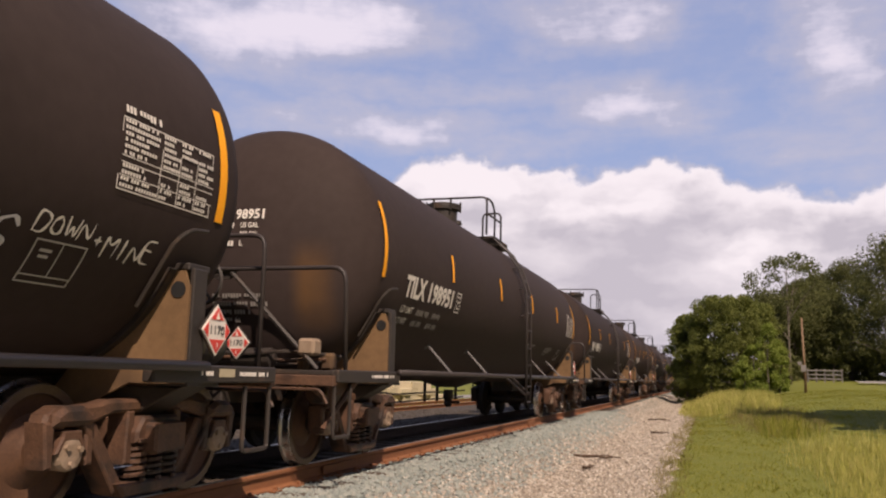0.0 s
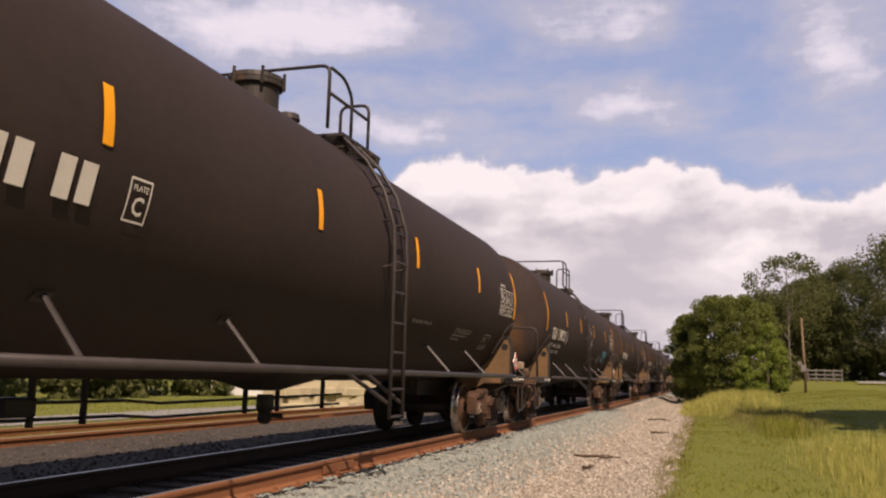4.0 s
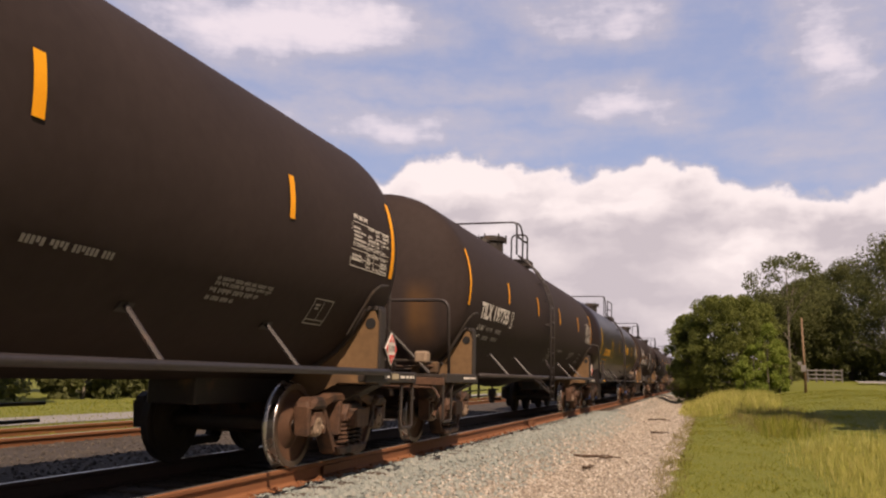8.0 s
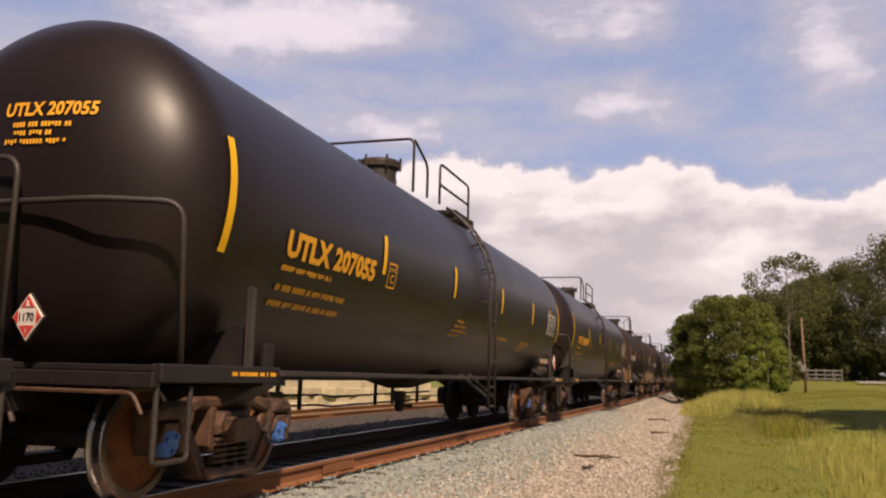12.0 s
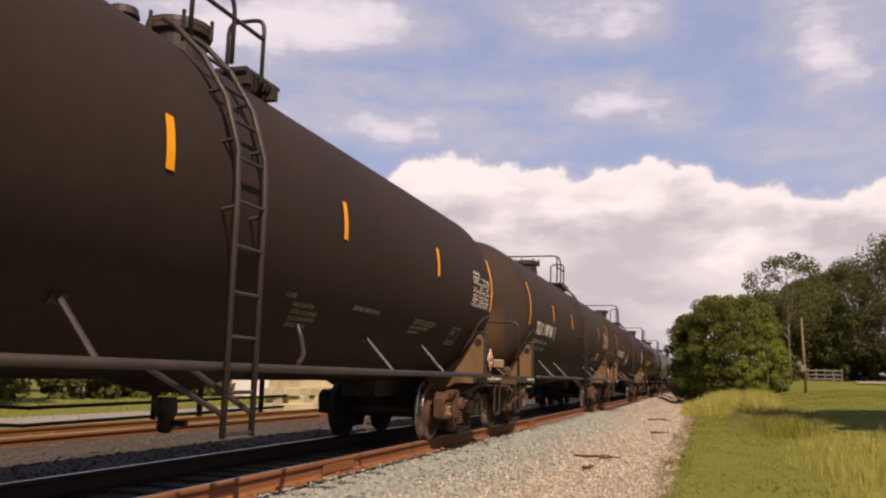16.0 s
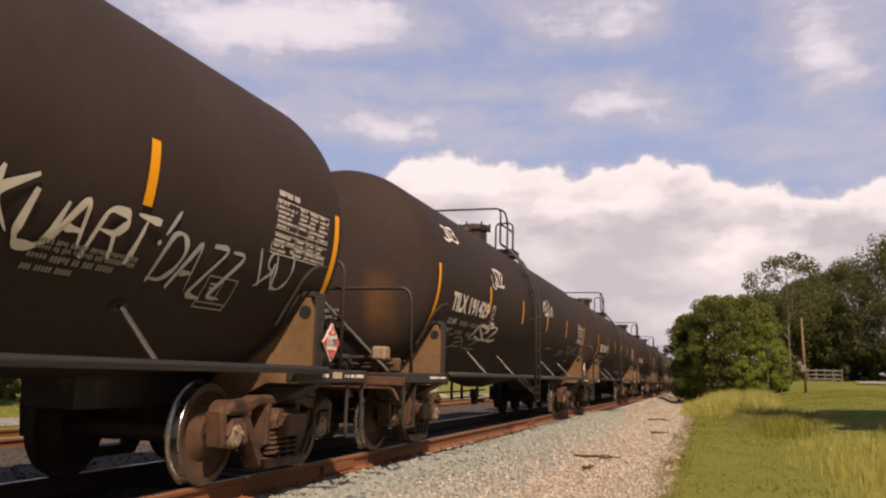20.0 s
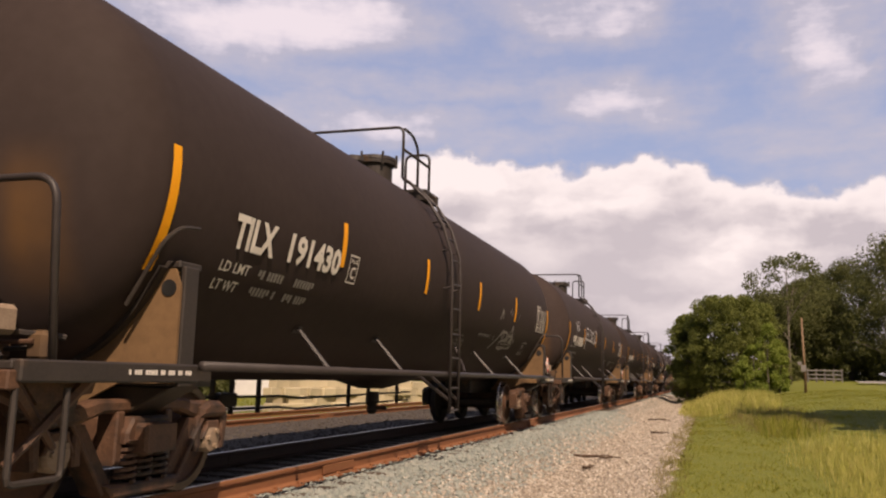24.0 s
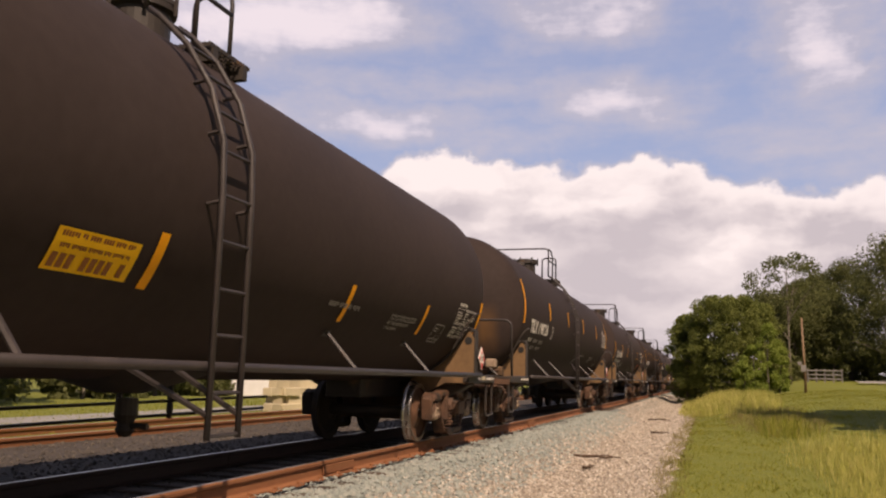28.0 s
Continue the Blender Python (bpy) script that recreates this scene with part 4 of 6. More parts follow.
def build_car(style):
    """One tank car with its middle over the origin of its Empty, rolling along +Y."""
    glossy = style == "gloss"
    car = thing("tank_car", "", "tank car")
    part("tank", build_tank(style), M_GLOSS if glossy else M_TANK, car, smooth=True)
    # bottom sump and outlet valve
    part("sump", lathe([(0.80, 0.20), (0.85, 0.36), (0.93, 0.62), (1.0, 0.82)], "z", 24, None, (0, 0.45, 0)), M_FRAME, car)
    bm = lathe([(0.40, 0.05), (0.46, 0.09), (0.52, 0.07), (0.60, 0.11), (0.75, 0.10)], "z", 14, None, (0, 0.55, 0))
    lathe([(-0.16, 0.03), (0.16, 0.03)], "x", 8, bm, (0.08, 0.55, 0.5))
    part("outlet_valve", bm, M_FRAME, car)
    # brake pipes under the tank, on their hangers
    bm = bmesh.new()
    for z, x in ((0.68, -0.8), (0.52, -0.85)):
        tube([(x, -4.8, z + 0.02), (x, -1.0, z), (x, -0.4, z - 0.04), (x, 4.6, z)], 0.018, 6, bm)
    for yy in (-4.6, -4.15, -3.6, -3.3, -2.75, -2.3, -1.6, 1.5, 2.4, 3.9):
        box(-0.86, -0.80, yy - 0.018, yy + 0.018, 0.46, 1.2, 0, bm)
    for yy, w in ((-3.95, 0.12), (-2.55, 0.2)):
        box(-0.9, -0.7, yy - w, yy + w, 0.56, 0.74, 0.02, bm)
    part("brake_piping", bm, M_FRAME, car, "dark brake pipes on hangers under the tank")
    # side sill pipes with struts
    for k in (-1, 1):
        if glossy:
            part("sill_pipe", box(k * 1.55 - 0.035, k * 1.55 + 0.035, -6.75, 7.2, 0.985, 1.035, 0.008), M_FRAME, car)
        else:
            part("sill_pipe", tube([(k * 1.6, -6.75, 1.05), (k * 1.6, 7.25, 1.05)], 0.037, 10), M_PIPE, car, smooth=True)
        for yy in (-4.5, -2.4, 2.2, 4.65) if k > 0 else ():
            part("sill_strut", tube([(k * 1.18, yy + 0.05, 1.46), (k * 1.57, yy - 0.03, 1.07)], 0.024, 6), M_PIPE if not glossy else M_FRAME, car)
            part("strut_pad", patch([(yy - 0.03, yy + 0.13, -1.14, -1.05)], lift=0.012, n=2) if k > 0 else box(-1.22, -1.16, yy - 0.1, yy + 0.1, 1.40, 1.55), M_FRAME, car)
    # ladder over the near side
    lad = new("ladder")
    lad.parent = car
    lad["label"] = "dark steel side ladder"
    path = [(1.66, 0.52), (1.66, 2.35), (1.64, 2.75), (1.50, 3.18), (1.26, 3.55), (0.98, 3.82), (0.86, 3.9)]
    for yy in (0.70, 1.12):
        part("ladder_rail", tube([(x, yy, z) for x, z in path], 0.026, 6), M_PIPE, lad, smooth=True)
    rungs = [(1.66, 0.55), (1.66, 0.86), (1.66, 1.28), (1.66, 1.62), (1.66, 1.98), (1.66, 2.33), (1.63, 2.68), (1.55, 3.0), (1.42, 3.3), (1.24, 3.56), (1.02, 3.78)]
    for x, z in rungs:
        part("rung", tube([(x, 0.70, z), (x, 1.12, z)], 0.016, 6), M_PIPE, lad)
    for yy in (0.70, 1.12):
        for v in (-0.2, 0.35, 0.8):
            a = on_side(yy, v, 0.0)
            part("ladder_bracket", tube([a, (a[0] + 0.13, yy, a[2] + 0.02)], 0.018, 5), M_PIPE, lad)
        part("ladder_brace", tube([(1.64, yy, 0.70), (1.35, yy - 0.62 if yy < 1 else yy - 0.5, 1.06)], 0.024, 6), M_PIPE, lad)
    # top platform, hatch and rails
    hatch = part("hatch", lathe([(3.90, 0.28), (4.36, 0.28), (4.38, 0.33), (4.44, 0.33)], "z", 28, None, (0, -0.1, 0)), M_FRAME, car, "domed manway on top of the tank")
    lid = lathe([(4.442, 0.335), (4.50, 0.325), (4.53, 0.18), (4.54, 0.03)], "z", 28, None, (0, -0.1, 0))
    part("lid", lid, M_FRAME, hatch)
    bm = bmesh.new()
    for k in range(6):
        a = k * math.pi / 3 + 0.2
        lathe([(4.34, 0.022), (4.55, 0.022)], "z", 6, bm, (0.345 * math.cos(a), -0.1 + 0.345 * math.sin(a), 0))
    part("eye_bolts", bm, M_FRAME, hatch)
    part("relief_valve", lathe([(3.95, 0.11), (4.22, 0.11), (4.24, 0.15), (4.32, 0.13)], "z", 16, None, (0, 0.75, 0)), M_FRAME, car)
    for k in (-1, 1):
        bm = bmesh.new()
        for i in range(9):
            xx = k * (0.55 + 0.05 * i)
            box(xx - 0.006, xx + 0.006, 0.35, 1.55, 3.87, 3.91, 0, bm)
        for i in range(8):
            yy = 0.35 + 1.2 * i / 7
            box(min(k * 0.53, k * 0.97), max(k * 0.53, k * 0.97), yy - 0.008, yy + 0.008, 3.865, 3.9, 0, bm)
        part("grating", bm, M_FRAME, car)
        part("grating_bearer", box(k * 0.76 - 0.22, k * 0.76 + 0.22, 0.42, 0.50, 3.74, 3.865), M_FRAME, car)
        part("grating_bearer", box(k * 0.76 - 0.22, k * 0.76 + 0.22, 1.42, 1.5, 3.74, 3.865), M_FRAME, car)
    rails = [[(0.86, 0.12, 3.9), (0.86, 0.12, 4.68), (-0.86, 0.12, 4.68), (-0.86, 0.12, 3.9)],
             [(0.86, 0.16, 4.66), (0.86, 0.55, 4.66), (0.86, 0.80, 4.5), (0.86, 0.80, 3.9)],
             [(0.86, 0.12, 4.34), (0.86, 1.36, 4.36)],
             [(0.86, 1.36, 3.86), (0.86, 1.36, 4.58), (0.45, 1.36, 4.58), (0.45, 1.36, 3.9)],
             [(-0.86, 0.16, 4.66), (-0.86, 1.36, 4.58), (-0.86, 1.36, 3.86)]]
    if glossy:
        rails = [[(0.86, -1.6, 3.8), (0.86, -1.6, 4.64), (-0.86, -1.6, 4.64), (-0.86, -1.6, 3.8)],
                 [(0.86, -1.57, 4.62), (0.86, -0.98, 4.40), (0.86, -0.92, 4.3), (0.86, -0.92, 3.85)],
                 [(0.86, -0.26, 3.88), (0.86, -0.26, 4.58), (0.86, 1.52, 4.58), (0.86, 1.52, 3.86)],
                 [(0.86, -0.26, 4.22), (0.86, 1.52, 4.22)],
                 [(-0.86, -0.26, 3.88), (-0.86, -0.26, 4.58), (-0.86, 1.52, 4.58), (-0.86, 1.52, 3.86)]]
    for r in rails:
        part("hand_rail", tube(rounded(r, 0.12, 4), 0.022, 7), M_PIPE, car, smooth=True)
    for s in (-1, 1):
        build_end(car, s, glossy)
        centre = CENTRES[style][s]
        build_truck(car, centre)
        for k in (-0.889, 0.889):
            build_wheelset(car, centre + k, M_CAPB if glossy else M_CAP)
    placard(car, 1.57, 7.39, 1.32, 90, 0.19)
    placard(car, 0.44, -8.52, 1.31, -12, 0.165)
    part("marker_reflector", lathe([(0, 0.05), (0.012, 0.045)], "x", 12, None, (1.36, -6.98, 1.86)), M_RED, car, "small red reflector")
    return car


MATTE, GLOSSY = build_car("matte"), build_car("gloss")

# place in the train, paint, mark and number, extras
SPEED = 16.42
MARKS = {}
for i in range(-7, 27):
    MARKS[i] = ("matte", "TILX", "", "plain")
MARKS.update({
    0: ("matte", "TILX", "198951", "plain"), 1: ("matte", "TILX", "197754", "tags"), 2: ("matte", "TILX", "197641", "plain"),
    3: ("matte", "TILX", "198721", "tag_blue"), 4: ("matte", "TILX", "", "plain"), 5: ("matte", "TILX", "191449", "tags_high"),
    6: ("gloss", "CRGX", "302023", "yellow"), 7: ("matte", "TILX", "197755", "plain"), 8: ("matte", "TILX", "198958", "tag_mid"),
    9: ("matte", "TILX", "191453", "sticker"), 10: ("gloss", "UTLX", "209409", "yellow"), 11: ("gloss", "UTLX", "207055", "yellow"),
    12: ("gloss", "UTLX", "", "yellow"), 13: ("matte", "TILX", "197561", "tags"), 14: ("matte", "TILX", "198748", "sticker"),
    15: ("matte", "TILX", "198715", "plain"), 16: ("matte", "TILX", "191505", "plain"), 17: ("matte", "TILX", "191433", "plain"),
    18: ("matte", "TILX", "191429", "tags_wide"), 19: ("matte", "TILX", "191469", "tags_wide"), 20: ("matte", "TILX", "", "plain"),
    21: ("matte", "TILX", "", "tag_mid"), 22: ("matte", "TILX", "191430", "plain"), 23: ("matte", "TILX", "198756", "plain"),
    24: ("matte", "TILX", "191450", "sticker"), 25: ("matte", "TILX", "198726", "plain"), 26: ("matte", "TILX", "", "notice")})
# middle of each car along the track at the start
PLACE = {i: 16.6 - 18.105 * i for i in range(-7, 27)}
PLACE[9] -= 0.15
PLACE[17] += 0.08
# the train's pace wavers a little: metres gained on an even speed
GAIN = [(0.0, -0.3), (1.2, -0.3), (2.0, -0.85), (3.0, -1.1), (5.5, -1.25), (8.0, -1.2), (12.0, -1.1), (15.0, -1.1), (17.0, -1.0), (18.5, -1.05), (20.0, -0.75), (21.5, -0.6), (23.5, -0.4), (24.5, -0.05), (25.0, 0.1), (26.0, 0.08), (27.0, 0.15), (28.0, 0.48)]
STRIPES = {"198": (-7.2, -4.43, -1.35, 1.56, 4.67, 7.39), "191": (-7.15, -4.2, -1.45, 1.3, 4.15, 7.46), "191b": (-7.18, -4.25, -1.44, 1.70, 4.42, 7.46), "gloss": (-7.55, -4.4, -1.56, 1.62, 4.53, 7.75), "notice": (-7.15, -4.3, -1.08, 2.3, 4.87, 7.5)}
STRIPES_OF = {14: (-7.2, -4.33, -1.35, 1.56, 4.72, 7.33), 3: (-7.1, -4.23, -1.57, 1.48, 4.67, 7.39), 7: (-7.2, -4.43, -1.5, 1.38, 4.59, 7.39), 8: (-7.13, -4.43, -1.35, 1.75, 4.82, 7.39), 9: (-7.18, -4.25, -1.44, 1.50, 4.42, 7.46), 10: (-7.65, -4.4, -1.56, 1.62, 4.53, 7.75), 17: (-7.12, -4.22, -1.47, 1.23, 3.95, 7.44), 23: (-7.12, -4.43, -1.35, 1.56, 4.67, 7.39), 25: (-7.15, -4.2, -1.40, 1.5, 4.6, 7.39), 19: (-7.12, -4.25, -1.24, 1.57, 4.48, 7.45), 22: (-7.15, -4.2, -1.45, 1.32, 4.08, 7.46), 24: (-7.15, -4.18, -1.46, 1.3, 4.15, 7.46), 6: (-7.55, -4.02, -1.3, 1.52, 4.65, 7.75), 11: (-7.65, -4.29, -1.38, 1.67, 4.53, 7.75), 15: (-7.2, -4.4, -1.82, 1.22, 4.42, 7.46), 20: STRIPES["191b"]}
# how far the top platform and the ladder stand from those of the newer matte cars
SHIFT = {"191": (-0.85, -1.4), "191b": (0.0, -0.38), "gloss": (0.1, -1.2), "198": (0.0, -0.3)}
SHIFT_OF = {3: (-0.85, -1.5), 6: (0.55, -1.2), 7: (-0.85, -1.27), 10: (0.1, -1.65), 11: (0.1, -0.45), 15: (-0.85, -1.8), 19: SHIFT["191"], 20: (0.0, -0.05), 25: (-0.85, -1.42)}
HATCH_OF = {6: 1.28, 10: 1.03, 11: -0.67, 12: 0.3}
TOPS = ("hatch", "relief_valve", "grating", "grating_bearer", "hand_rail")

# spray tags on each car: extent along the car and round the shell, strokes, width, colour
TAGS = {
    1: [(-4.2, -2.6, -0.85, -0.5, 9, 0.03, "s"), (-1.9, -1.0, -0.8, -0.2, 6, 0.045, "s"), (-1.0, 0.4, -0.95, -0.2, 9, 0.04, "s"), (1.4, 2.0, -0.3, 0.2, 4, 0.07, "w"), (2.2, 3.1, -0.75, -0.3, 5, 0.05, "s"), (3.2, 4.8, -0.85, -0.55, 8, 0.04, "g")],
    3: [(3.1, 4.0, -0.85, -0.6, 4, 0.03, "s")],
    5: [(-6.4, -5.6, -0.1, 0.5, 4, 0.06, "w"), (-5.5, -4.6, 0.0, 0.5, 5, 0.05, "w"), (-4.1, -2.9, -0.45, -0.05, 7, 0.05, "s"), (-2.8, -1.8, -0.5, 0.2, 5, 0.05, "w"), (-0.5, 1.2, -0.7, 0.4, 8, 0.06, "w"), (2.4, 5.0, -0.6, 0.1, 9, 0.05, "s")],
    8: [(-3.85, -3.0, -0.9, -0.1, 6, 0.04, "s"), (-2.5, -1.7, -0.85, -0.35, 6, 0.05, "s"), (-1.6, -0.6, -0.85, -0.55, 6, 0.04, "s")],
    14: [(4.6, 6.1, -0.85, -0.5, 8, 0.03, "g")],
    17: [(2.5, 3.3, -0.85, -0.45, 5, 0.03, "g")],
    18: [(-6.6, -5.9, 0.55, 0.95, 4, 0.05, "w"), (-4.0, -3.2, 0.1, 0.55, 6, 0.05, "w"), (0.7, 1.3, 0.0, 0.4, 4, 0.05, "w"), (1.5, 2.1, 0.0, 0.35, 4, 0.05, "s"), (-4.8, -3.3, -0.88, -0.5, 6, 0.06, "w"), (-6.0, -4.3, -1.1, -0.8, 6, 0.03, "g"), (4.8, 6.6, -0.8, -0.5, 7, 0.03, "g")],
    19: [(6.0, 6.6, -0.78, -0.35, 5, 0.03, "s"), (1.1, 2.6, -1.25, -0.85, 4, 0.03, "g")],
    21: [(-6.0, -5.2, -0.1, 0.3, 4, 0.05, "s"), (-4.2, -1.5, -0.3, 0.2, 9, 0.05, "s")],
    22: [(2.95, 4.4, -1.05, -0.5, 4, 0.05, "g")]}
# hand-lettered tags: text, extent along the car and round the shell, width, lean, colour
WRITTEN = {
    1: [("ES", 5.2, 5.55, -0.95, -0.62, 0.025, 0.3, "s"), ("DOWN", 5.66, 6.14, -0.68, -0.55, 0.016, 0.15, "w"), ("+", 6.16, 6.26, -0.70, -0.60, 0.014, 0.0, "w"), ("MINE", 6.28, 6.78, -0.75, -0.60, 0.018, 0.15, "w")],
    3: [("SALL", -0.12, 0.85, -0.02, 0.55, 0.06, -0.2, "w"), ("S", 0.75, 1.0, -0.45, -0.1, 0.05, 0.3, "s"), ("SBR", 4.4, 5.5, -0.75, -0.42, 0.07, 0.4, "b"), ("L", 5.2, 5.5, -0.85, -0.7, 0.05, 0.2, "b")],
    13: [("CAPR", -2.9, -1.6, -0.72, -0.38, 0.06, 0.1, "s"), ("LNA", -2.8, -2.0, -0.4, -0.2, 0.03, 0.1, "s")],
    19: [("YP", -1.62, -1.0, -0.85, -0.42, 0.07, 0.3, "s"), ("!", -1.02, -0.84, -0.82, -0.34, 0.07, 0.5, "s"), ("UNE", -0.2, 0.72, -0.24, 0.05, 0.045, -0.1, "w"), ("!", 0.7, 0.84, -0.26, -0.12, 0.03, 0.4, "w"),
         ("MW", 1.2, 2.35, -0.78, -0.44, 0.028, 0.1, "r"), ("ISH", 2.5, 3.15, -0.74, -0.46, 0.035, 0.2, "s"), ("KUART", 3.2, 4.66, -0.76, -0.40, 0.052, 0.25, "w"), ("!", 4.72, 4.86, -0.62, -0.36, 0.03, 0.5, "s"), ("DAZZ", 4.8, 5.85, -0.88, -0.48, 0.04, 0.25, "s")],
    22: [("NW", 2.95, 4.5, -0.75, -0.12, 0.05, 0.1, "g")],
    24: [("SBSB", -6.35, -4.15, -1.18, -0.60, 0.022, 0.15, "s"), ("OC", -5.4, -4.3, -1.0, -0.62, 0.02, 0.1, "s"), ("?R+B", -4.05, -3.2, -1.02, -0.70, 0.022, 0.2, "s"), ("S", -0.98, -0.8, -0.05, 0.3, 0.04, 0.0, "w"), ("C", -1.15, -1.0, 0.15, 0.4, 0.03, 0.0, "s")]}
CARS = {}


def mark_car(car, n, style, mark, number, extra):
    glossy = style == "gloss"
    head = on_head(style)
    old = number.startswith("191") or n in (13, 20, 21, 26)
    make = "gloss" if glossy else "191" if old else "198"
    make = {9: "191b", 15: "191", 16: "191b", 19: "191b", 20: "191b"}.get(n, make)
    moved = SHIFT_OF.get(n, SHIFT[make])
    for c in list(car.children):
        base = c.name.split(".")[0]
        c.location.y += {"hatch": HATCH_OF.get(n, 0.0), "relief_valve": -1.1}.get(base, moved[0]) if glossy and base in TOPS else {"hatch": 0.4, "relief_valve": -1.3}.get(base, moved[0]) if moved[0] == -0.85 and base in TOPS else moved[0] if base in TOPS else moved[1] if base == "ladder" else 0.0
    if moved[0] == -0.85:
        for c in [c for c in car.children if c.name.startswith("grating")]:
            if c.name.split(".")[0] == "grating":
                c.scale.y = 0.55
                c.location.y += 1.55 * 0.45
            elif c.data.vertices[0].co.y < 1.0:
                c.location.y += 0.5
    push = {9: (0.95, 0.47), 15: (0.5, 0.1), 24: (0.27, 0.35)}.get(n, (0.0, 0.0) if old or glossy else (0.85, 0.42))
    for c in car.children:
        if c.name.split(".")[0] in ("sill_strut", "strut_pad"):
            yv = c.data.vertices[0].co.y
            c.location.y += push[0] if 1 < yv < 3.3 else push[1] if yv > 3.3 else 0.0
    if glossy:
        for c in car.children:
            if c.name.startswith("hazard_placard") and c.location.x > 1.5:
                c.location = (1.57, 7.04, 1.40)
            elif c.name.startswith("hazard_placard"):
                c.location = (0.54, -8.58, 1.36)
        for c in [c for c in car.children_recursive if n != 10 and (c.name.split(".")[0] == "strap" or c.name.split(".")[0] == "air_reservoir")]:
            bpy.data.objects.remove(c)
        for c in [c for c in car.children if n in (10, 11, 12) and c.name.split(".")[0] in ("sill_strut", "strut_pad")]:
            bpy.data.objects.remove(c)
    ys = STRIPES_OF.get(n, STRIPES["notice" if extra == "notice" else make])
    for i, yy in enumerate(ys):
        v0, v1 = (-0.46, 0.46) if n == 13 and i in (0, 5) else (-0.78, 0.14) if old and i in (0, 5) else (-0.35, 0.11) if old else (-0.52, 0.42) if glossy and i in (0, 5) else (-0.28, 0.17) if glossy else (-0.31, 0.60) if i in (0, 5) else (-0.06, 0.34)
        if extra == "notice":
            v0, v1 = (-1.0, -0.22) if i in (0, 5) else (-0.93, -0.49)
        part("reflective_stripe", patch([(yy - 0.05, yy + 0.05, v0, v1)], n=8), M_STRIPEY if glossy else M_STRIPE, car, "upright yellow stripe" if glossy else "upright orange stripe")
    ink = M_YELLOW if glossy else M_WHITE
    tone = "yellow" if glossy else "white"
    u0, v0 = (-0.2 if n == 10 else -0.06, 0.46) if glossy else (-0.45, 0.28)
    if number:
        low = -0.53 if n == 6 else -0.41 if glossy else -0.46
        ma, mb = (-6.65, -5.72) if n in (10, 11) else (-6.28, -5.6) if n in (3, 22, 24) else (-6.39, -5.6)
        bm = letters(mark, ma, mb, low, low + (0.25 if glossy else 0.28), bold=0.05 if glossy else 0.038)
        letters(number, -5.52 if n == 15 else -5.34 if n in (3, 22, 24) else -5.44 if not glossy else -5.64 if n in (10, 11) else -5.54, -4.24 if old else -4.48 if n == 15 else -4.34 if not glossy else -4.54 if n in (10, 11) else -4.60, low, low + (0.25 if glossy else 0.28), bold=0.05 if glossy else 0.038, bm=bm)
        part("car_number", bm, ink, car, tone + " stencilled reporting mark", kind="stuff")
        bm = letters(mark + " " + number, u0, u0 + 0.78, v0, v0 + 0.12, head, bold=0.03)
        part("end_number", bm, ink, car, kind="stuff")
    else:
        part("car_number", dashes([(-6.35, -5.5, -0.46, 0.26), (-5.33, -4.3, -0.46, 0.26)], n), ink, car, kind="stuff")
        part("end_number", dashes([(-0.36, 0.42, 0.27, 0.12)], n + 5, head), ink, car, kind="stuff")
    small = M_YELLOW if glossy else M_GREYL
    if number and not glossy:
        bm = letters("LD LMT", -6.33, -5.88, -0.66, -0.57, bold=0.012)
        bm2 = letters("LT WT", -6.33, -5.96, -0.82, -0.73, bold=0.012)
        part("load_limit_stencil", bm, ink, car, kind="stuff")
        part("light_weight_stencil", bm2, ink, car, kind="stuff")
        said = {24: ("195300 LB", "88600 KG", "67700 LB", "30700 KG"), 1: ("198300LB", "90000KG", "64700LB", "29300KG"), 3: ("198300LB", "90000KG", "64700LB", "29300KG"), 8: ("198100LB", "89900KG", "64900LB", "29400KG"), 23: ("198200LB", "89900KG", "64800LB", "29400KG")}.get(n)
        if said:
            bm = letters(said[0], -5.73, -5.2, -0.66, -0.57, bold=0.012)
            letters(said[1], -5.06, -4.63, -0.66, -0.57, bold=0.012, bm=bm)
            letters(said[2], -5.75, -5.28, -0.82, -0.73, bold=0.012, bm=bm)
            letters(said[3], -5.14, -4.68, -0.82, -0.73, bold=0.012, bm=bm)
            part("load_stencil", bm, ink, car, kind="stuff")
        else:
            part("load_stencil", dashes([(-5.73, -5.2, -0.66, 0.08), (-5.06, -4.63, -0.66, 0.08), (-5.75, -5.28, -0.82, 0.08), (-5.14, -4.68, -0.82, 0.08)], n + 9), small, car, kind="stuff")
    else:
        part("load_stencil", dashes([(-6.65, -5.6, -0.53, 0.05), (-6.62, -5.1, -0.72, 0.06), (-6.62, -5.08, -0.88, 0.06)], n + 9), small, car, kind="stuff")
    bm = bmesh.new()
    litres = {16: ("30240", "25180", "114471"), 18: ("30150", "25105", "114128")}.get(n)
    for i, unit in enumerate(("US GAL", "IMP GAL", "L")):
        vv = v0 - 0.10 - 0.105 * i
        if glossy:
            continue
        letters("CAPY", u0, u0 + 0.17, vv, vv + 0.062, head, bold=0.02, bm=bm)
        letters(unit, u0 + 0.50, u0 + (0.54 if unit == "L" else 0.72), vv, vv + 0.062, head, bold=0.02, bm=bm)
        if litres:
            letters(litres[i], u0 + 0.22, u0 + 0.43, vv, vv + 0.062, head, bold=0.02, bm=bm)
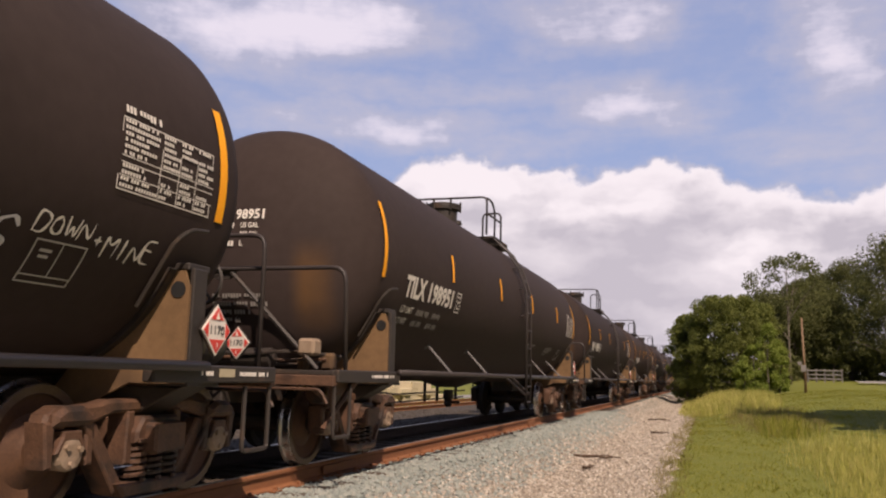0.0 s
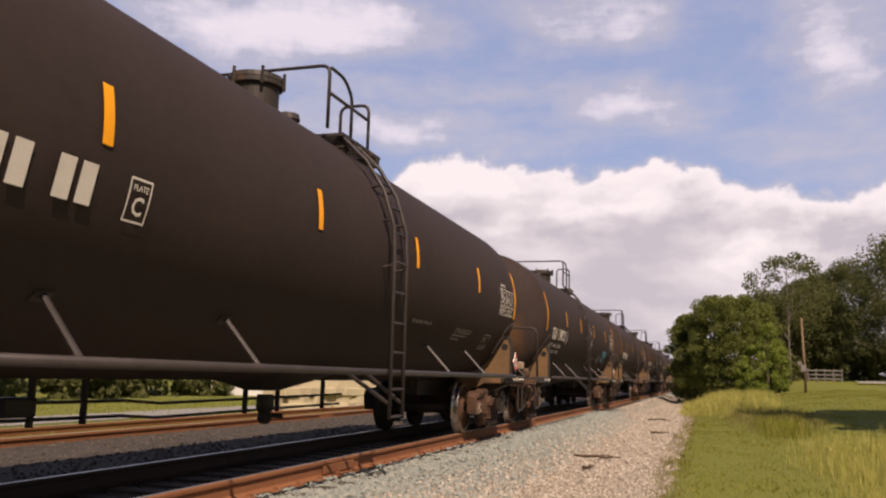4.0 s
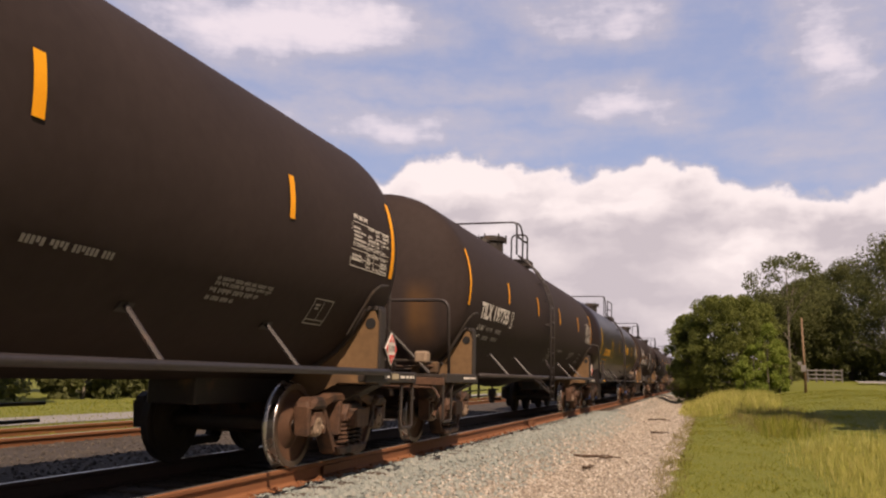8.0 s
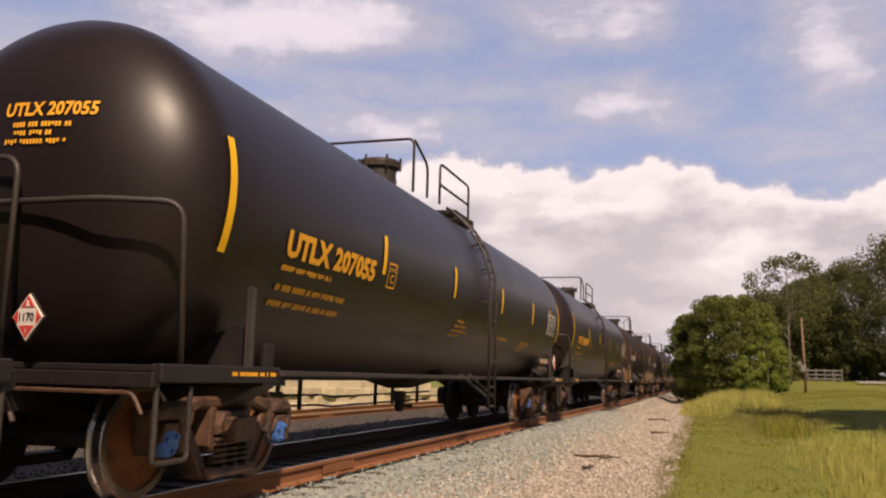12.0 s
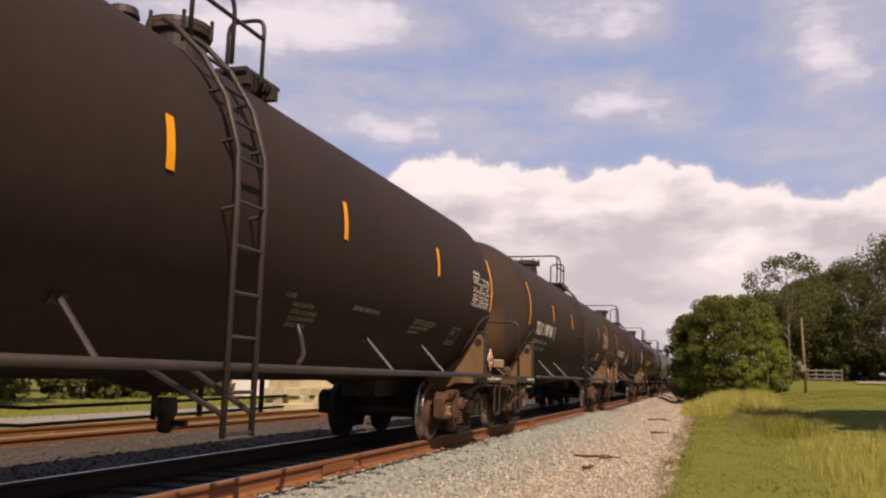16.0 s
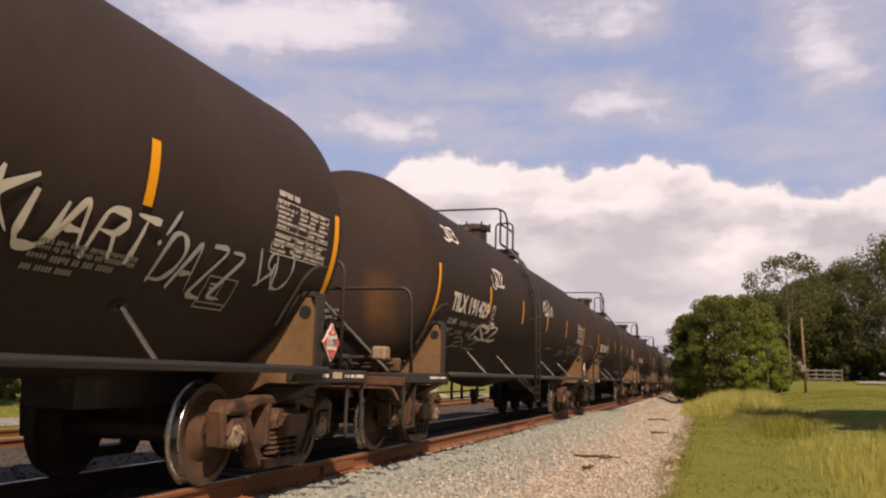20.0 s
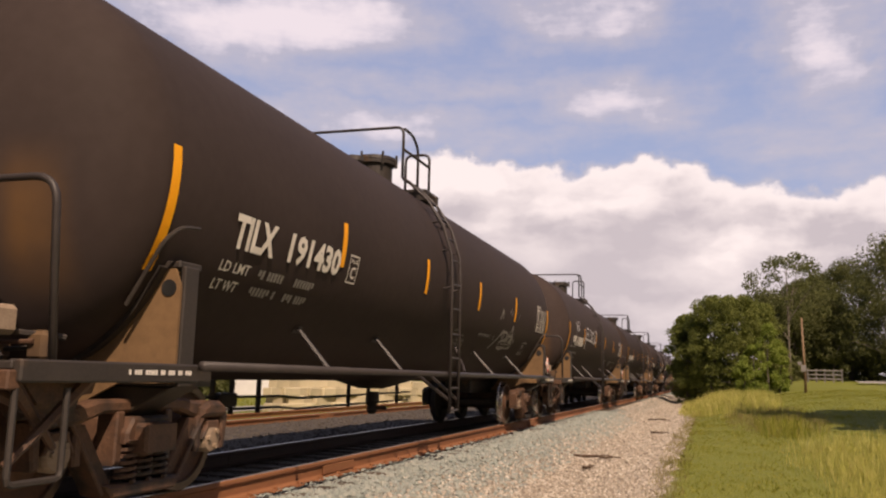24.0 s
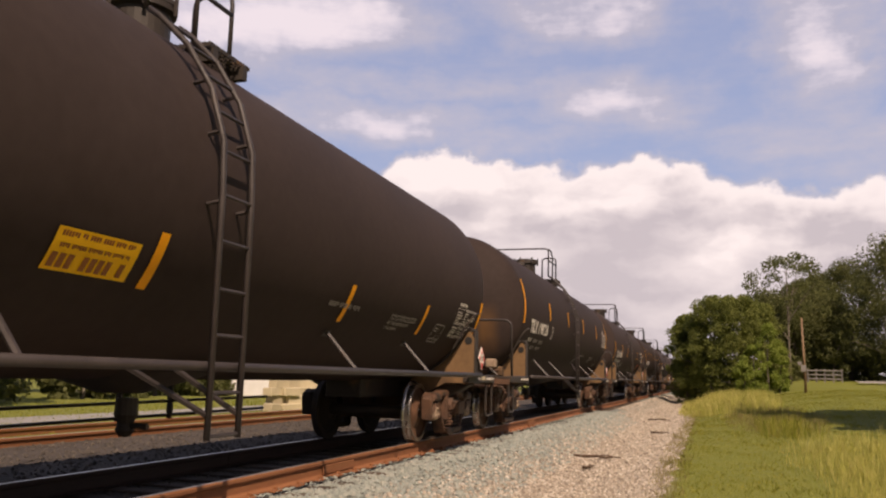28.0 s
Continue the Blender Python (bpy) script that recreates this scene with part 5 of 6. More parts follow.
    if glossy:
        bm.free()
        bm = dashes([(u0 + 0.1, u0 + 0.6, v0 - 0.09, 0.04), (u0 + 0.12, u0 + 0.45, v0 - 0.16, 0.04), (u0 + 0.05, u0 + 0.6, v0 - 0.23, 0.04)], n + 2, head)
    part("capacity_stencil", bm, ink, car, kind="stuff")
    if not litres and not glossy:
        part("capacity_figures", dashes([(u0 + 0.22, u0 + 0.43, v0 - 0.10 - 0.105 * i, 0.06) for i in range(3)], n + 2, head), ink, car, kind="stuff")
    if not glossy:
        part("lining_stencil", dashes([(-0.3, 0.35, -0.62, 0.05), (-0.3, 0.42, -0.71, 0.05), (-0.3, 0.2, -0.80, 0.05), (-0.3, 0.1, -0.89, 0.05)], n + 3, head), small, car, kind="stuff")
    if not glossy:
        pu = -4.01 if old else -3.86 if n == 25 else -4.16
        part("plate_mark", patch([(pu, pu + 0.23, -0.205, -0.19), (pu, pu + 0.23, -0.49, -0.475), (pu, pu + 0.015, -0.49, -0.19), (pu + 0.215, pu + 0.23, -0.49, -0.19)]), ink, car)
        bm = letters("PLATE", pu + 0.04, pu + 0.19, -0.275, -0.235, bold=0.015)
        letters("C", pu + 0.06, pu + 0.17, -0.44, -0.31, bold=0.02, bm=bm)
        part("plate_letters", bm, ink, car, kind="stuff")
    else:
        pu, pv = (-3.88, -0.55) if n == 6 else (-4.14, -0.42)
        part("plate_mark", patch([(pu, pu + 0.27, pv + 0.28, pv + 0.30), (pu, pu + 0.27, pv, pv + 0.02), (pu, pu + 0.02, pv, pv + 0.30), (pu + 0.25, pu + 0.27, pv, pv + 0.30)]), ink, car)
        bm = letters("PLATE", pu + 0.05, pu + 0.22, pv + 0.20, pv + 0.245, bold=0.015)
        letters("C", pu + 0.08, pu + 0.19, pv + 0.06, pv + 0.17, bold=0.02, bm=bm)
        part("plate_letters", bm, M_REDSP if n == 6 else ink, car, kind="stuff")
    # test data panel by the front stripe
    u1 = ys[5] - (0.4 if n in (10, 11, 12) else 0.14 if glossy or not old else 0.19)
    u0, v0 = u1 - 1.05, -0.88 if extra == "notice" else -0.41 if old or glossy and n != 6 else -0.30
    v1 = v0 + 0.48
    edge = 0.012 if glossy else 0.008
    rects = [(u0, u1, v0, v0 + edge), (u0, u1, v1 - edge, v1), (u0, u0 + edge, v0, v1), (u1 - edge, u1, v0, v1)]
    rnd = random.Random(n * 7 + 1)
    cols = (0.42, 0.63, 0.84)
    for r in range(11):
        vv = v0 + 0.014 + r * 0.0424
        if r and (glossy or r in (2, 4, 5)):
            rects.append((u0, u1, vv - 0.007, vv - 0.001))
        if r == 4 and not glossy:
            continue
        for q, (c0, c1) in enumerate(((0.02, 0.41), (0.43, 0.62), (0.64, 0.83), (0.85, 1.03))):
            if rnd.random() < (0.3 if glossy else 0.08):
                continue
            u = u0 + c0 + (0.04 if glossy and q else 0.0)
            end = u + rnd.uniform(0.45, 0.8 if glossy else 1.0) * (c1 - c0 - (0.05 if glossy else 0.0))
            while u < end:
                rects.append((u, u + 0.02, vv + 0.007, vv + 0.031))
                u += 0.0285 if rnd.random() < 0.85 else 0.05
    for c in cols:
        rects.append((u0 + c - 0.004, u0 + c + 0.004, v0, v1 if glossy else v0 + 0.36))
    part("test_data_panel", patch(rects, n=1), M_WHITE, car, "white ruled test data panel", kind="stuff")
    part("panel_heading", dashes([(u0 + 0.02, u0 + 0.4, v1 + 0.03, 0.05)], n), ink, car, kind="stuff")
    dk, dl, dq = (1.85, 3.65, 5.48) if old else (1.88, 3.9, 5.73)
    part("keep_off_stencil", dashes([(dk, dk + 0.8, -0.76, 0.055)] + ([(dk, dk + 0.35, -0.86, 0.045)] if n == 9 else []), n + 4), small, car, kind="stuff")
    part("lining_data", dashes([(dl + 0.03, dl + 0.95, -0.74, 0.035), (dl + 0.03, dl + 0.95, -0.785, 0.035), (dl, dl + 0.75, -0.85, 0.045), (dl, dl + 0.42, -0.92, 0.04)], n + 6), small, car, kind="stuff")
    if not glossy:
        q = (dq, dq + 0.43, -1.01, -0.715)
        part("stencil_frame", patch([(q[0], q[1], q[2], q[2] + 0.012), (q[0], q[1], q[2] + 0.05, q[2] + 0.06), (q[0], q[1], q[3] - 0.012, q[3]), (q[0], q[0] + 0.012, q[2], q[3]), (q[1] - 0.012, q[1], q[2], q[3]), (q[0] + 0.22, q[0] + 0.23, q[2] + 0.06, q[3]), (q[0] + 0.06, q[0] + 0.16, q[3] - 0.08, q[3] - 0.06), (q[0] + 0.07, q[0] + 0.15, q[3] - 0.12, q[3] - 0.10)]), M_STENCIL, car)
    sx = 1.5525
    bm = bmesh.new()
    rnd = random.Random(n)
    for start, end in ((-7.5, -6.8), (7.26, 7.42), (7.80, 8.28)):
        y = start
        while y < end:
            box(sx, sx + 0.003, y, y + 0.018, 0.982, 1.014, 0, bm)
            y += 0.026 if rnd.random() < 0.8 else 0.06
    part("sill_stencil", bm, ink, car, kind="stuff")
    for u0, u1, v0, v1, strokes, width, colour in TAGS.get(n, ()):
        part("graffiti", scrawl(u0, u1, v0, v1, int(n * 50 + u0 * 10), strokes, width), {"w": M_WHITE, "s": M_SPRAY, "g": M_GREYL, "b": M_BLUE, "r": M_REDSP}[colour], car, {"b": "blue spray tag", "r": "dull red spray tag", "g": "faint grey spray tag"}.get(colour, "white spray tag"), kind="stuff")
    inks = {"w": M_WHITE, "s": M_SPRAY, "g": M_GREYL, "b": M_BLUE, "r": M_REDSP}
    for i, (text, u0, u1, v0, v1, width, lean, colour) in enumerate(WRITTEN.get(n, ())):
        part("graffiti", hand(text, u0, u1, v0, v1, width, lean, n * 9 + i), inks[colour], car, {"b": "blue spray tag", "r": "dull red spray tag", "g": "faint grey spray tag"}.get(colour, "white spray tag"), kind="stuff")
    if n == 19:
        for u, v, du, dv, w in ((-0.02, -0.36, 0.66, -0.07, 0.10), (0.0, -0.50, 0.5, -0.1, 0.07)):
            part("graffiti", ribbon([(u, v), (u + du * 0.5, v + dv * 0.3), (u + du, v + dv)], w), M_SPRAY, car, "white spray bar", kind="stuff")
        rnd = random.Random(4)
        for i in range(12):
            u, v, a = rnd.uniform(-0.15, 0.7), rnd.uniform(0.1, 0.36), rnd.uniform(-1, 1)
            part("graffiti", ribbon([(u, v), (u + 0.04 * math.cos(a), v + 0.04 * math.sin(a)), (u + 0.09 * math.cos(a), v + 0.09 * math.sin(a))], 0.025), M_WHITE, car, "white spray dash", kind="stuff")
    if n == 3:
        part("graffiti", ribbon([(0.25, 0.6), (0.15, 0.2), (0.55, -0.15), (0.75, -0.5), (1.05, -0.3), (1.15, 0.0)], 0.045), M_SPRAY, car, "white spray swirl", kind="stuff")
    if n in (11, 12):
        part("notice_print", dashes([(-0.9, -0.5, -0.62, 0.04), (-0.95, -0.3, -0.70, 0.04), (-1.0, -0.2, -0.78, 0.04), (-1.05, -0.5, -0.86, 0.04)], n), M_YELLOW, car, kind="stuff")
    du = {3: 0.25, 7: 0.02, 15: -0.24, 17: -0.31, 19: -0.29, 22: -0.13, 24: 0.2, 25: 0.15}.get(n)
    if du is not None:
        bm = letters("CLOSED", 0.55 + du, 0.76 + du, -0.76, -0.71, bold=0.01)
        for i, words in enumerate(("HANDLE MUST BE", "LOCKED AND CHAINED", "IN CLOSED POSITION", "BEFORE LOADING")):
            letters(words, 0.77 + du + 0.03 * i, 0.77 + du + 0.03 * i + 0.031 * len(words), -0.845 - 0.075 * i, -0.795 - 0.075 * i, bold=0.01, bm=bm)
        part("handle_notice", bm, M_GREYL, car, "faded white handle instructions", kind="stuff")
        part("outlet_handle", tube(rounded([(1.22, 1.10 + du, 1.50), (1.28, 1.08 + du, 1.38), (1.44, 0.85 + du, 1.20), (1.56, 0.5 + du, 1.10)], 0.1, 4), 0.022, 6), M_PIPE, car)
    if extra == "tags_high":
        loop = [(0.82 + 0.42 * math.cos(a) / (1 + math.sin(a) ** 2), 0.17 + 0.24 * math.sin(a) * math.cos(a) / (1 + math.sin(a) ** 2)) for a in [0.35 * i - 0.3 for i in range(19)]]
        part("graffiti", ribbon(loop, 0.045, head, 0.05), M_WHITE, car, "white spray tag", kind="stuff")
    if n in (9, 14, 24):
        a, b, low = {9: (4.88, 5.26, -0.985), 14: (4.94, 5.36, -0.79), 24: (5.3, 5.68, -0.82)}[n]
        part("sticker", patch([(a, b, low, low + 0.265)]), M_STICK if n != 14 else M_PINK, car, "faded red and white paper sticker")
        part("sticker_border", patch([(a, b, low - 0.005, low + 0.02), (a, b, low + 0.185, low + 0.265), (a, a + 0.02, low + 0.02, low + 0.185), (b - 0.02, b, low + 0.02, low + 0.185)], lift=0.0145), M_REDST, car)
        if n == 14:
            bm = letters("EMERGENCY", a + 0.03, b - 0.03, low + 0.2, low + 0.25, bold=0.02, lift=0.017)
            part("sticker_heading", bm, M_PINK, car, kind="stuff")
        part("sticker_print", dashes([(a + 0.09, b - 0.09, low + 0.125, 0.03), (a + 0.04, b - 0.04, low + 0.055, 0.04)], n + 8), M_REDST, car, kind="stuff")
    if n == 6:
        part("sticker", patch([(2.0, 2.75, -0.22, 0.06)]), M_STRIPEY, car, "yellow notice panel")
        part("notice_print", dashes([(2.05, 2.7, -0.02, 0.04), (2.08, 2.65, -0.09, 0.03), (2.15, 2.6, -0.19, 0.06)], n + 8), M_PRINT, car, kind="stuff")
    elif extra == "notice":
        part("sticker", patch([(-2.06, -1.28, -0.90, -0.61)]), M_STRIPEY, car, "yellow notice panel")
        part("notice_print", dashes([(-2.02, -1.33, -0.665, 0.035), (-2.0, -1.35, -0.74, 0.03), (-2.03, -1.31, -0.875, 0.10)], n + 8), M_PRINT, car, kind="stuff")


for n, (style, mark, number, extra) in MARKS.items():
    src = MATTE if style == "matte" else GLOSSY
    car = copy_thing(src, pose(0, PLACE[n], 0))
    what = {"plain": "without graffiti", "yellow": "with yellow lettering", "sticker": "with a paper sticker", "notice": "with a yellow notice panel"}.get(extra, "with spray graffiti")
    tagged(car, ("glossy black tank car " if style == "gloss" else "matte black tank car ") + what + (" and white lettering" if style == "matte" else ""), "tank car", "tank cars of the train")
    mark_car(car, n, style, mark, number, extra)
    if n < -2:
        for o in [o for o in car.children_recursive if o.name.split(".")[0] in ("coil_spring", "pocket", "lip", "brake_shoe", "rung", "ladder_bracket", "eye_bolts", "lining_stencil", "keep_off_stencil", "lining_data", "strap", "stencil_frame", "sill_stencil", "load_stencil", "plate_mark", "panel_heading", "class_number", "flame")]:
            bpy.data.objects.remove(o)
    CARS[n] = car
for src in (MATTE, GLOSSY):
    for o in (*src.children_recursive, src):
        bpy.data.objects.remove(o)


def motions():
    """The train rolls away at an even speed, with every wheelset turning."""
    for n, car in CARS.items():
        walk(car, [(t, pose(0, PLACE[n] + SPEED * t + g, 0)) for t, g in GAIN])
    walk(CLOUDS, [(0.0, pose(*EYE, 0, 0, 0.0)), (28.0, pose(*EYE, 0.35, 0, 1.05))])
    turn = math.degrees(SPEED / 0.457)
    spun = {}
    for car in CARS.values():
        for w in [c for c in car.children if c.name.split(".")[0] == "wheelset"]:
            key = round(w.matrix_basis.translation.y, 3)
            if key not in spun:
                rows = [(i / FPS, pose(0, key, 0.457, -(turn * i / FPS) % 360.0)) for i in range(28 * FPS + 1)]
                walk(w, rows)
                spun[key] = w
            else:
                lead = spun[key].animation_data
                w.rotation_mode = "QUATERNION"
                w.animation_data_create()
                w.animation_data.action = lead.action
                w.animation_data.action_slot = lead.action_slot


# ---- sky backdrop ----
def cloud_material():
    m = bpy.data.materials.new("clouds")
    m.use_nodes = True
    t = m.node_tree
    n, l = t.nodes, t.links
    n.clear()
    uv = n.new("ShaderNodeUVMap")
    uv.uv_map = "angles"
    sep = n.new("ShaderNodeSeparateXYZ")
    l.new(uv.outputs[0], sep.inputs[0])
    az, el = sep.outputs["X"], sep.outputs["Y"]

    def calc(op, a, b=0.0, c=None):
        x = n.new("ShaderNodeMath")
        x.operation = op
        for i, v in enumerate((a, b, c)):
            if v is None:
                continue
            if isinstance(v, (int, float)):
                x.inputs[i].default_value = v
            else:
                l.new(v, x.inputs[i])
        return x.outputs[0]

    def step(v, lo, hi):
        x = n.new("ShaderNodeMapRange")
        x.interpolation_type = "SMOOTHSTEP"
        x.inputs[1].default_value, x.inputs[2].default_value = lo, hi
        l.new(v, x.inputs[0])
        return x.outputs[0]

    def puff(scale, detail=7, rough=0.55, stretch=(1, 1, 1), shift=(0, 0, 0)):
        mp = n.new("ShaderNodeMapping")
        mp.inputs["Scale"].default_value, mp.inputs["Location"].default_value = stretch, shift
        l.new(uv.outputs[0], mp.inputs[0])
        x = n.new("ShaderNodeTexNoise")
        x.inputs["Scale"].default_value, x.inputs["Detail"].default_value, x.inputs["Roughness"].default_value = scale, detail, rough
        l.new(mp.outputs[0], x.inputs["Vector"])
        return x.outputs["Fac"]

    def shifted(scale, amount, detail=5, offset=(0, 0, 0)):
        """The angles, pushed about by noise so that edges turn ragged."""
        mp = n.new("ShaderNodeMapping")
        mp.inputs["Location"].default_value = offset
        l.new(uv.outputs[0], mp.inputs[0])
        x = n.new("ShaderNodeTexNoise")
        x.inputs["Scale"].default_value, x.inputs["Detail"].default_value, x.inputs["Roughness"].default_value = scale, detail, 0.6
        l.new(mp.outputs[0], x.inputs["Vector"])
        mid = n.new("ShaderNodeVectorMath")
        mid.operation = "SUBTRACT"
        mid.inputs[1].default_value = (0.5, 0.5, 0.5)
        l.new(x.outputs["Color"], mid.inputs[0])
        by = n.new("ShaderNodeVectorMath")
        by.operation = "MULTIPLY"
        by.inputs[1].default_value = amount
        l.new(mid.outputs[0], by.inputs[0])
        out = n.new("ShaderNodeVectorMath")
        l.new(by.outputs[0], out.inputs[0])
        l.new(uv.outputs[0], out.inputs[1])
        parts = n.new("ShaderNodeSeparateXYZ")
        l.new(out.outputs[0], parts.inputs[0])
        return parts.outputs["X"], parts.outputs["Y"], out.outputs[0]

    # cumulus bank: its top edge rises and falls with azimuth
    crest = n.new("ShaderNodeFloatCurve")
    k = crest.mapping.curves[0]
    tops = [(-60, 12.0), (-40, 12.4), (-26, 11.6), (-21.5, 12.7), (-19, 14.1), (-15.2, 14.6), (-13.6, 13.8), (-11, 13.9), (-7.8, 13.2), (-5.4, 13.8), (-1.2, 14.0), (1.4, 12.7), (4.7, 12.0), (6.7, 11.4), (10.5, 11.7), (16, 12.4), (40, 12)]
    while len(k.points) < len(tops):
        k.points.new(0.5, 0.5)
    for p, (a, e) in zip(k.points, tops):
        p.location = ((a + 60) / 100, (e + 0.3) / 20)
    crest.mapping.update()
    l.new(calc("MULTIPLY_ADD", az, 0.01, 0.6), crest.inputs["Value"])
    top = calc("MULTIPLY", crest.outputs[0], 20.0)
    lumps = calc("SUBTRACT", puff(0.5, 5, 0.5, (1, 1.15, 1)), 0.5)
    depth = calc("ADD", calc("SUBTRACT", top, el), calc("MULTIPLY", lumps, 3.0))
    bank = step(depth, -0.7, 0.45)
    # high, torn cloud: ragged sheets and thin streaks over a hazy blue
    wx, wy, wv = shifted(0.17, (9.0, 4.0, 0), 4, (4, 9, 0))

    def sheet(a, e, ra, re):
        u, v = calc("DIVIDE", calc("SUBTRACT", wx, a), ra), calc("DIVIDE", calc("SUBTRACT", wy, e), re)
        return calc("SUBTRACT", 1.0, calc("POWER", calc("ADD", calc("MULTIPLY", u, u), calc("MULTIPLY", v, v)), 0.7))

    total = calc("MULTIPLY", calc("MAXIMUM", sheet(-29, 22.8, 15.0, 4.2), 0.0), 1.35)
    for a, e, ra, re, w in ((-8.0, 24.2, 9.0, 3.2, 0.95), (-22.0, 16.8, 12.5, 2.0, 0.85), (-20, 19.0, 11, 1.3, 0.55), (-5.0, 17.9, 8.0, 2.6, 0.85), (8.8, 21.0, 5.5, 6.5, 1.15), (-11, 16.0, 10, 1.6, 0.6), (9.0, 14.6, 9, 2.6, 0.6), (-44, 18, 10, 4, 0.6), (18, 22, 9, 4, 0.6)):
        total = calc("MAXIMUM", total, calc("MULTIPLY", sheet(a, e, ra, re), w))
    streak = calc("SUBTRACT", puff(0.22, 8, 0.58, (0.45, 1.5, 1), (3.1, 1.7, 0)), 0.5)
    dapple = calc("SUBTRACT", puff(0.9, 4, 0.6, (0.9, 1.3, 1), (1, 4, 0)), 0.5)
    thick = calc("ADD", calc("ADD", total, calc("MULTIPLY", streak, 1.7)), calc("MULTIPLY", dapple, 0.32))
    high = calc("MULTIPLY", step(thick, -0.30, 1.22), 0.94)
    cover = calc("MAXIMUM", calc("MAXIMUM", bank, high), 0.62)
    # tone: bright crowns, soft grey rolls in the heart and foot of the bank
    bx, by_, bv = shifted(0.3, (2.5, 1.6, 0), 4, (8, 3, 0))
    roll = n.new("ShaderNodeTexNoise")
    roll.inputs["Scale"].default_value, roll.inputs["Detail"].default_value, roll.inputs["Roughness"].default_value = 0.20, 4, 0.45
    rm = n.new("ShaderNodeMapping")
    rm.inputs["Scale"].default_value, rm.inputs["Location"].default_value = (0.7, 1.7, 1), (11, 5, 0)
    l.new(bv, rm.inputs[0])
    l.new(rm.outputs[0], roll.inputs["Vector"])
    folds = calc("SUBTRACT", roll.outputs["Fac"], 0.47)
    heart = step(calc("ADD", depth, calc("MULTIPLY", folds, 7.0)), 0.8, 5.5)
    shade = calc("ADD", calc("MULTIPLY", heart, 0.75), calc("MULTIPLY", folds, 2.7))
    shade = calc("MINIMUM", calc("MAXIMUM", calc("MULTIPLY", shade, step(depth, 0.1, 2.0)), 0.0), 1.0)
    foot = calc("MULTIPLY", shade, bank)
    tone = n.new("ShaderNodeMix")
    tone.data_type = "RGBA"
    l.new(foot, tone.inputs[0])
    tone.inputs[6].default_value, tone.inputs[7].default_value = (0.82, 0.785, 0.73, 1), (0.50, 0.48, 0.48, 1)
    dim = n.new("ShaderNodeMix")
    dim.data_type = "RGBA"
    l.new(calc("MULTIPLY", calc("SUBTRACT", 1.0, bank), 0.9), dim.inputs[0])
    l.new(tone.outputs[2], dim.inputs[6])
    dim.inputs[7].default_value = (0.77, 0.735, 0.735, 1)
    em, tr, mx, out = n.new("ShaderNodeEmission"), n.new("ShaderNodeBsdfTransparent"), n.new("ShaderNodeMixShader"), n.new("ShaderNodeOutputMaterial")
    blue = n.new("ShaderNodeMix")
    blue.data_type = "RGBA"
    l.new(calc("MAXIMUM", bank, high), blue.inputs[0])
    l.new(step(el, 10.0, 26.0), (low := n.new("ShaderNodeMix")).inputs[0])
    low.data_type = "RGBA"
    low.inputs[6].default_value, low.inputs[7].default_value = (0.42, 0.555, 0.80, 1), (0.38, 0.49, 0.73, 1)
    l.new(low.outputs[2], blue.inputs[6])
    l.new(dim.outputs[2], blue.inputs[7])
    l.new(blue.outputs[2], em.inputs["Color"])
    em.inputs["Strength"].default_value = 1.0
    l.new(cover, mx.inputs[0])
    l.new(tr.outputs[0], mx.inputs[1])
    l.new(em.outputs[0], mx.inputs[2])
    l.new(mx.outputs[0], out.inputs["Surface"])
    return m


def build_sky_backdrop():
    """A far dome of drifting cloud ahead of the camera."""
    azs, els, far = [-75 + 2.5 * i for i in range(53)], [-1 + 2 * j for j in range(31)], 2600.0
    verts, uvs, faces = [], [], []
    for e in els:
        for a in azs:
            ra, re = radians(a), radians(e)
            verts.append((far * math.cos(re) * math.sin(ra), far * math.cos(re) * math.cos(ra), far * math.sin(re)))
            uvs.append((a, e))
    w = len(azs)
    for j in range(len(els) - 1):
        for i in range(w - 1):
            faces.append((j * w + i, j * w + i + 1, (j + 1) * w + i + 1, (j + 1) * w + i))
    me = bpy.data.meshes.new("cloud_backdrop")
    me.from_pydata(verts, [], faces)
    layer = me.uv_layers.new(name="angles")
    for lp in me.loops:
        layer.data[lp.index].uv = uvs[lp.vertex_index]
    me.materials.append(cloud_material())
    ob = new("cloud_backdrop", me)
    ob.matrix_basis = pose(*EYE)
    return tagged(ob, "white cumulus bank under torn high cloud", "clouds", kind="structure")


CLOUDS = build_sky_backdrop()


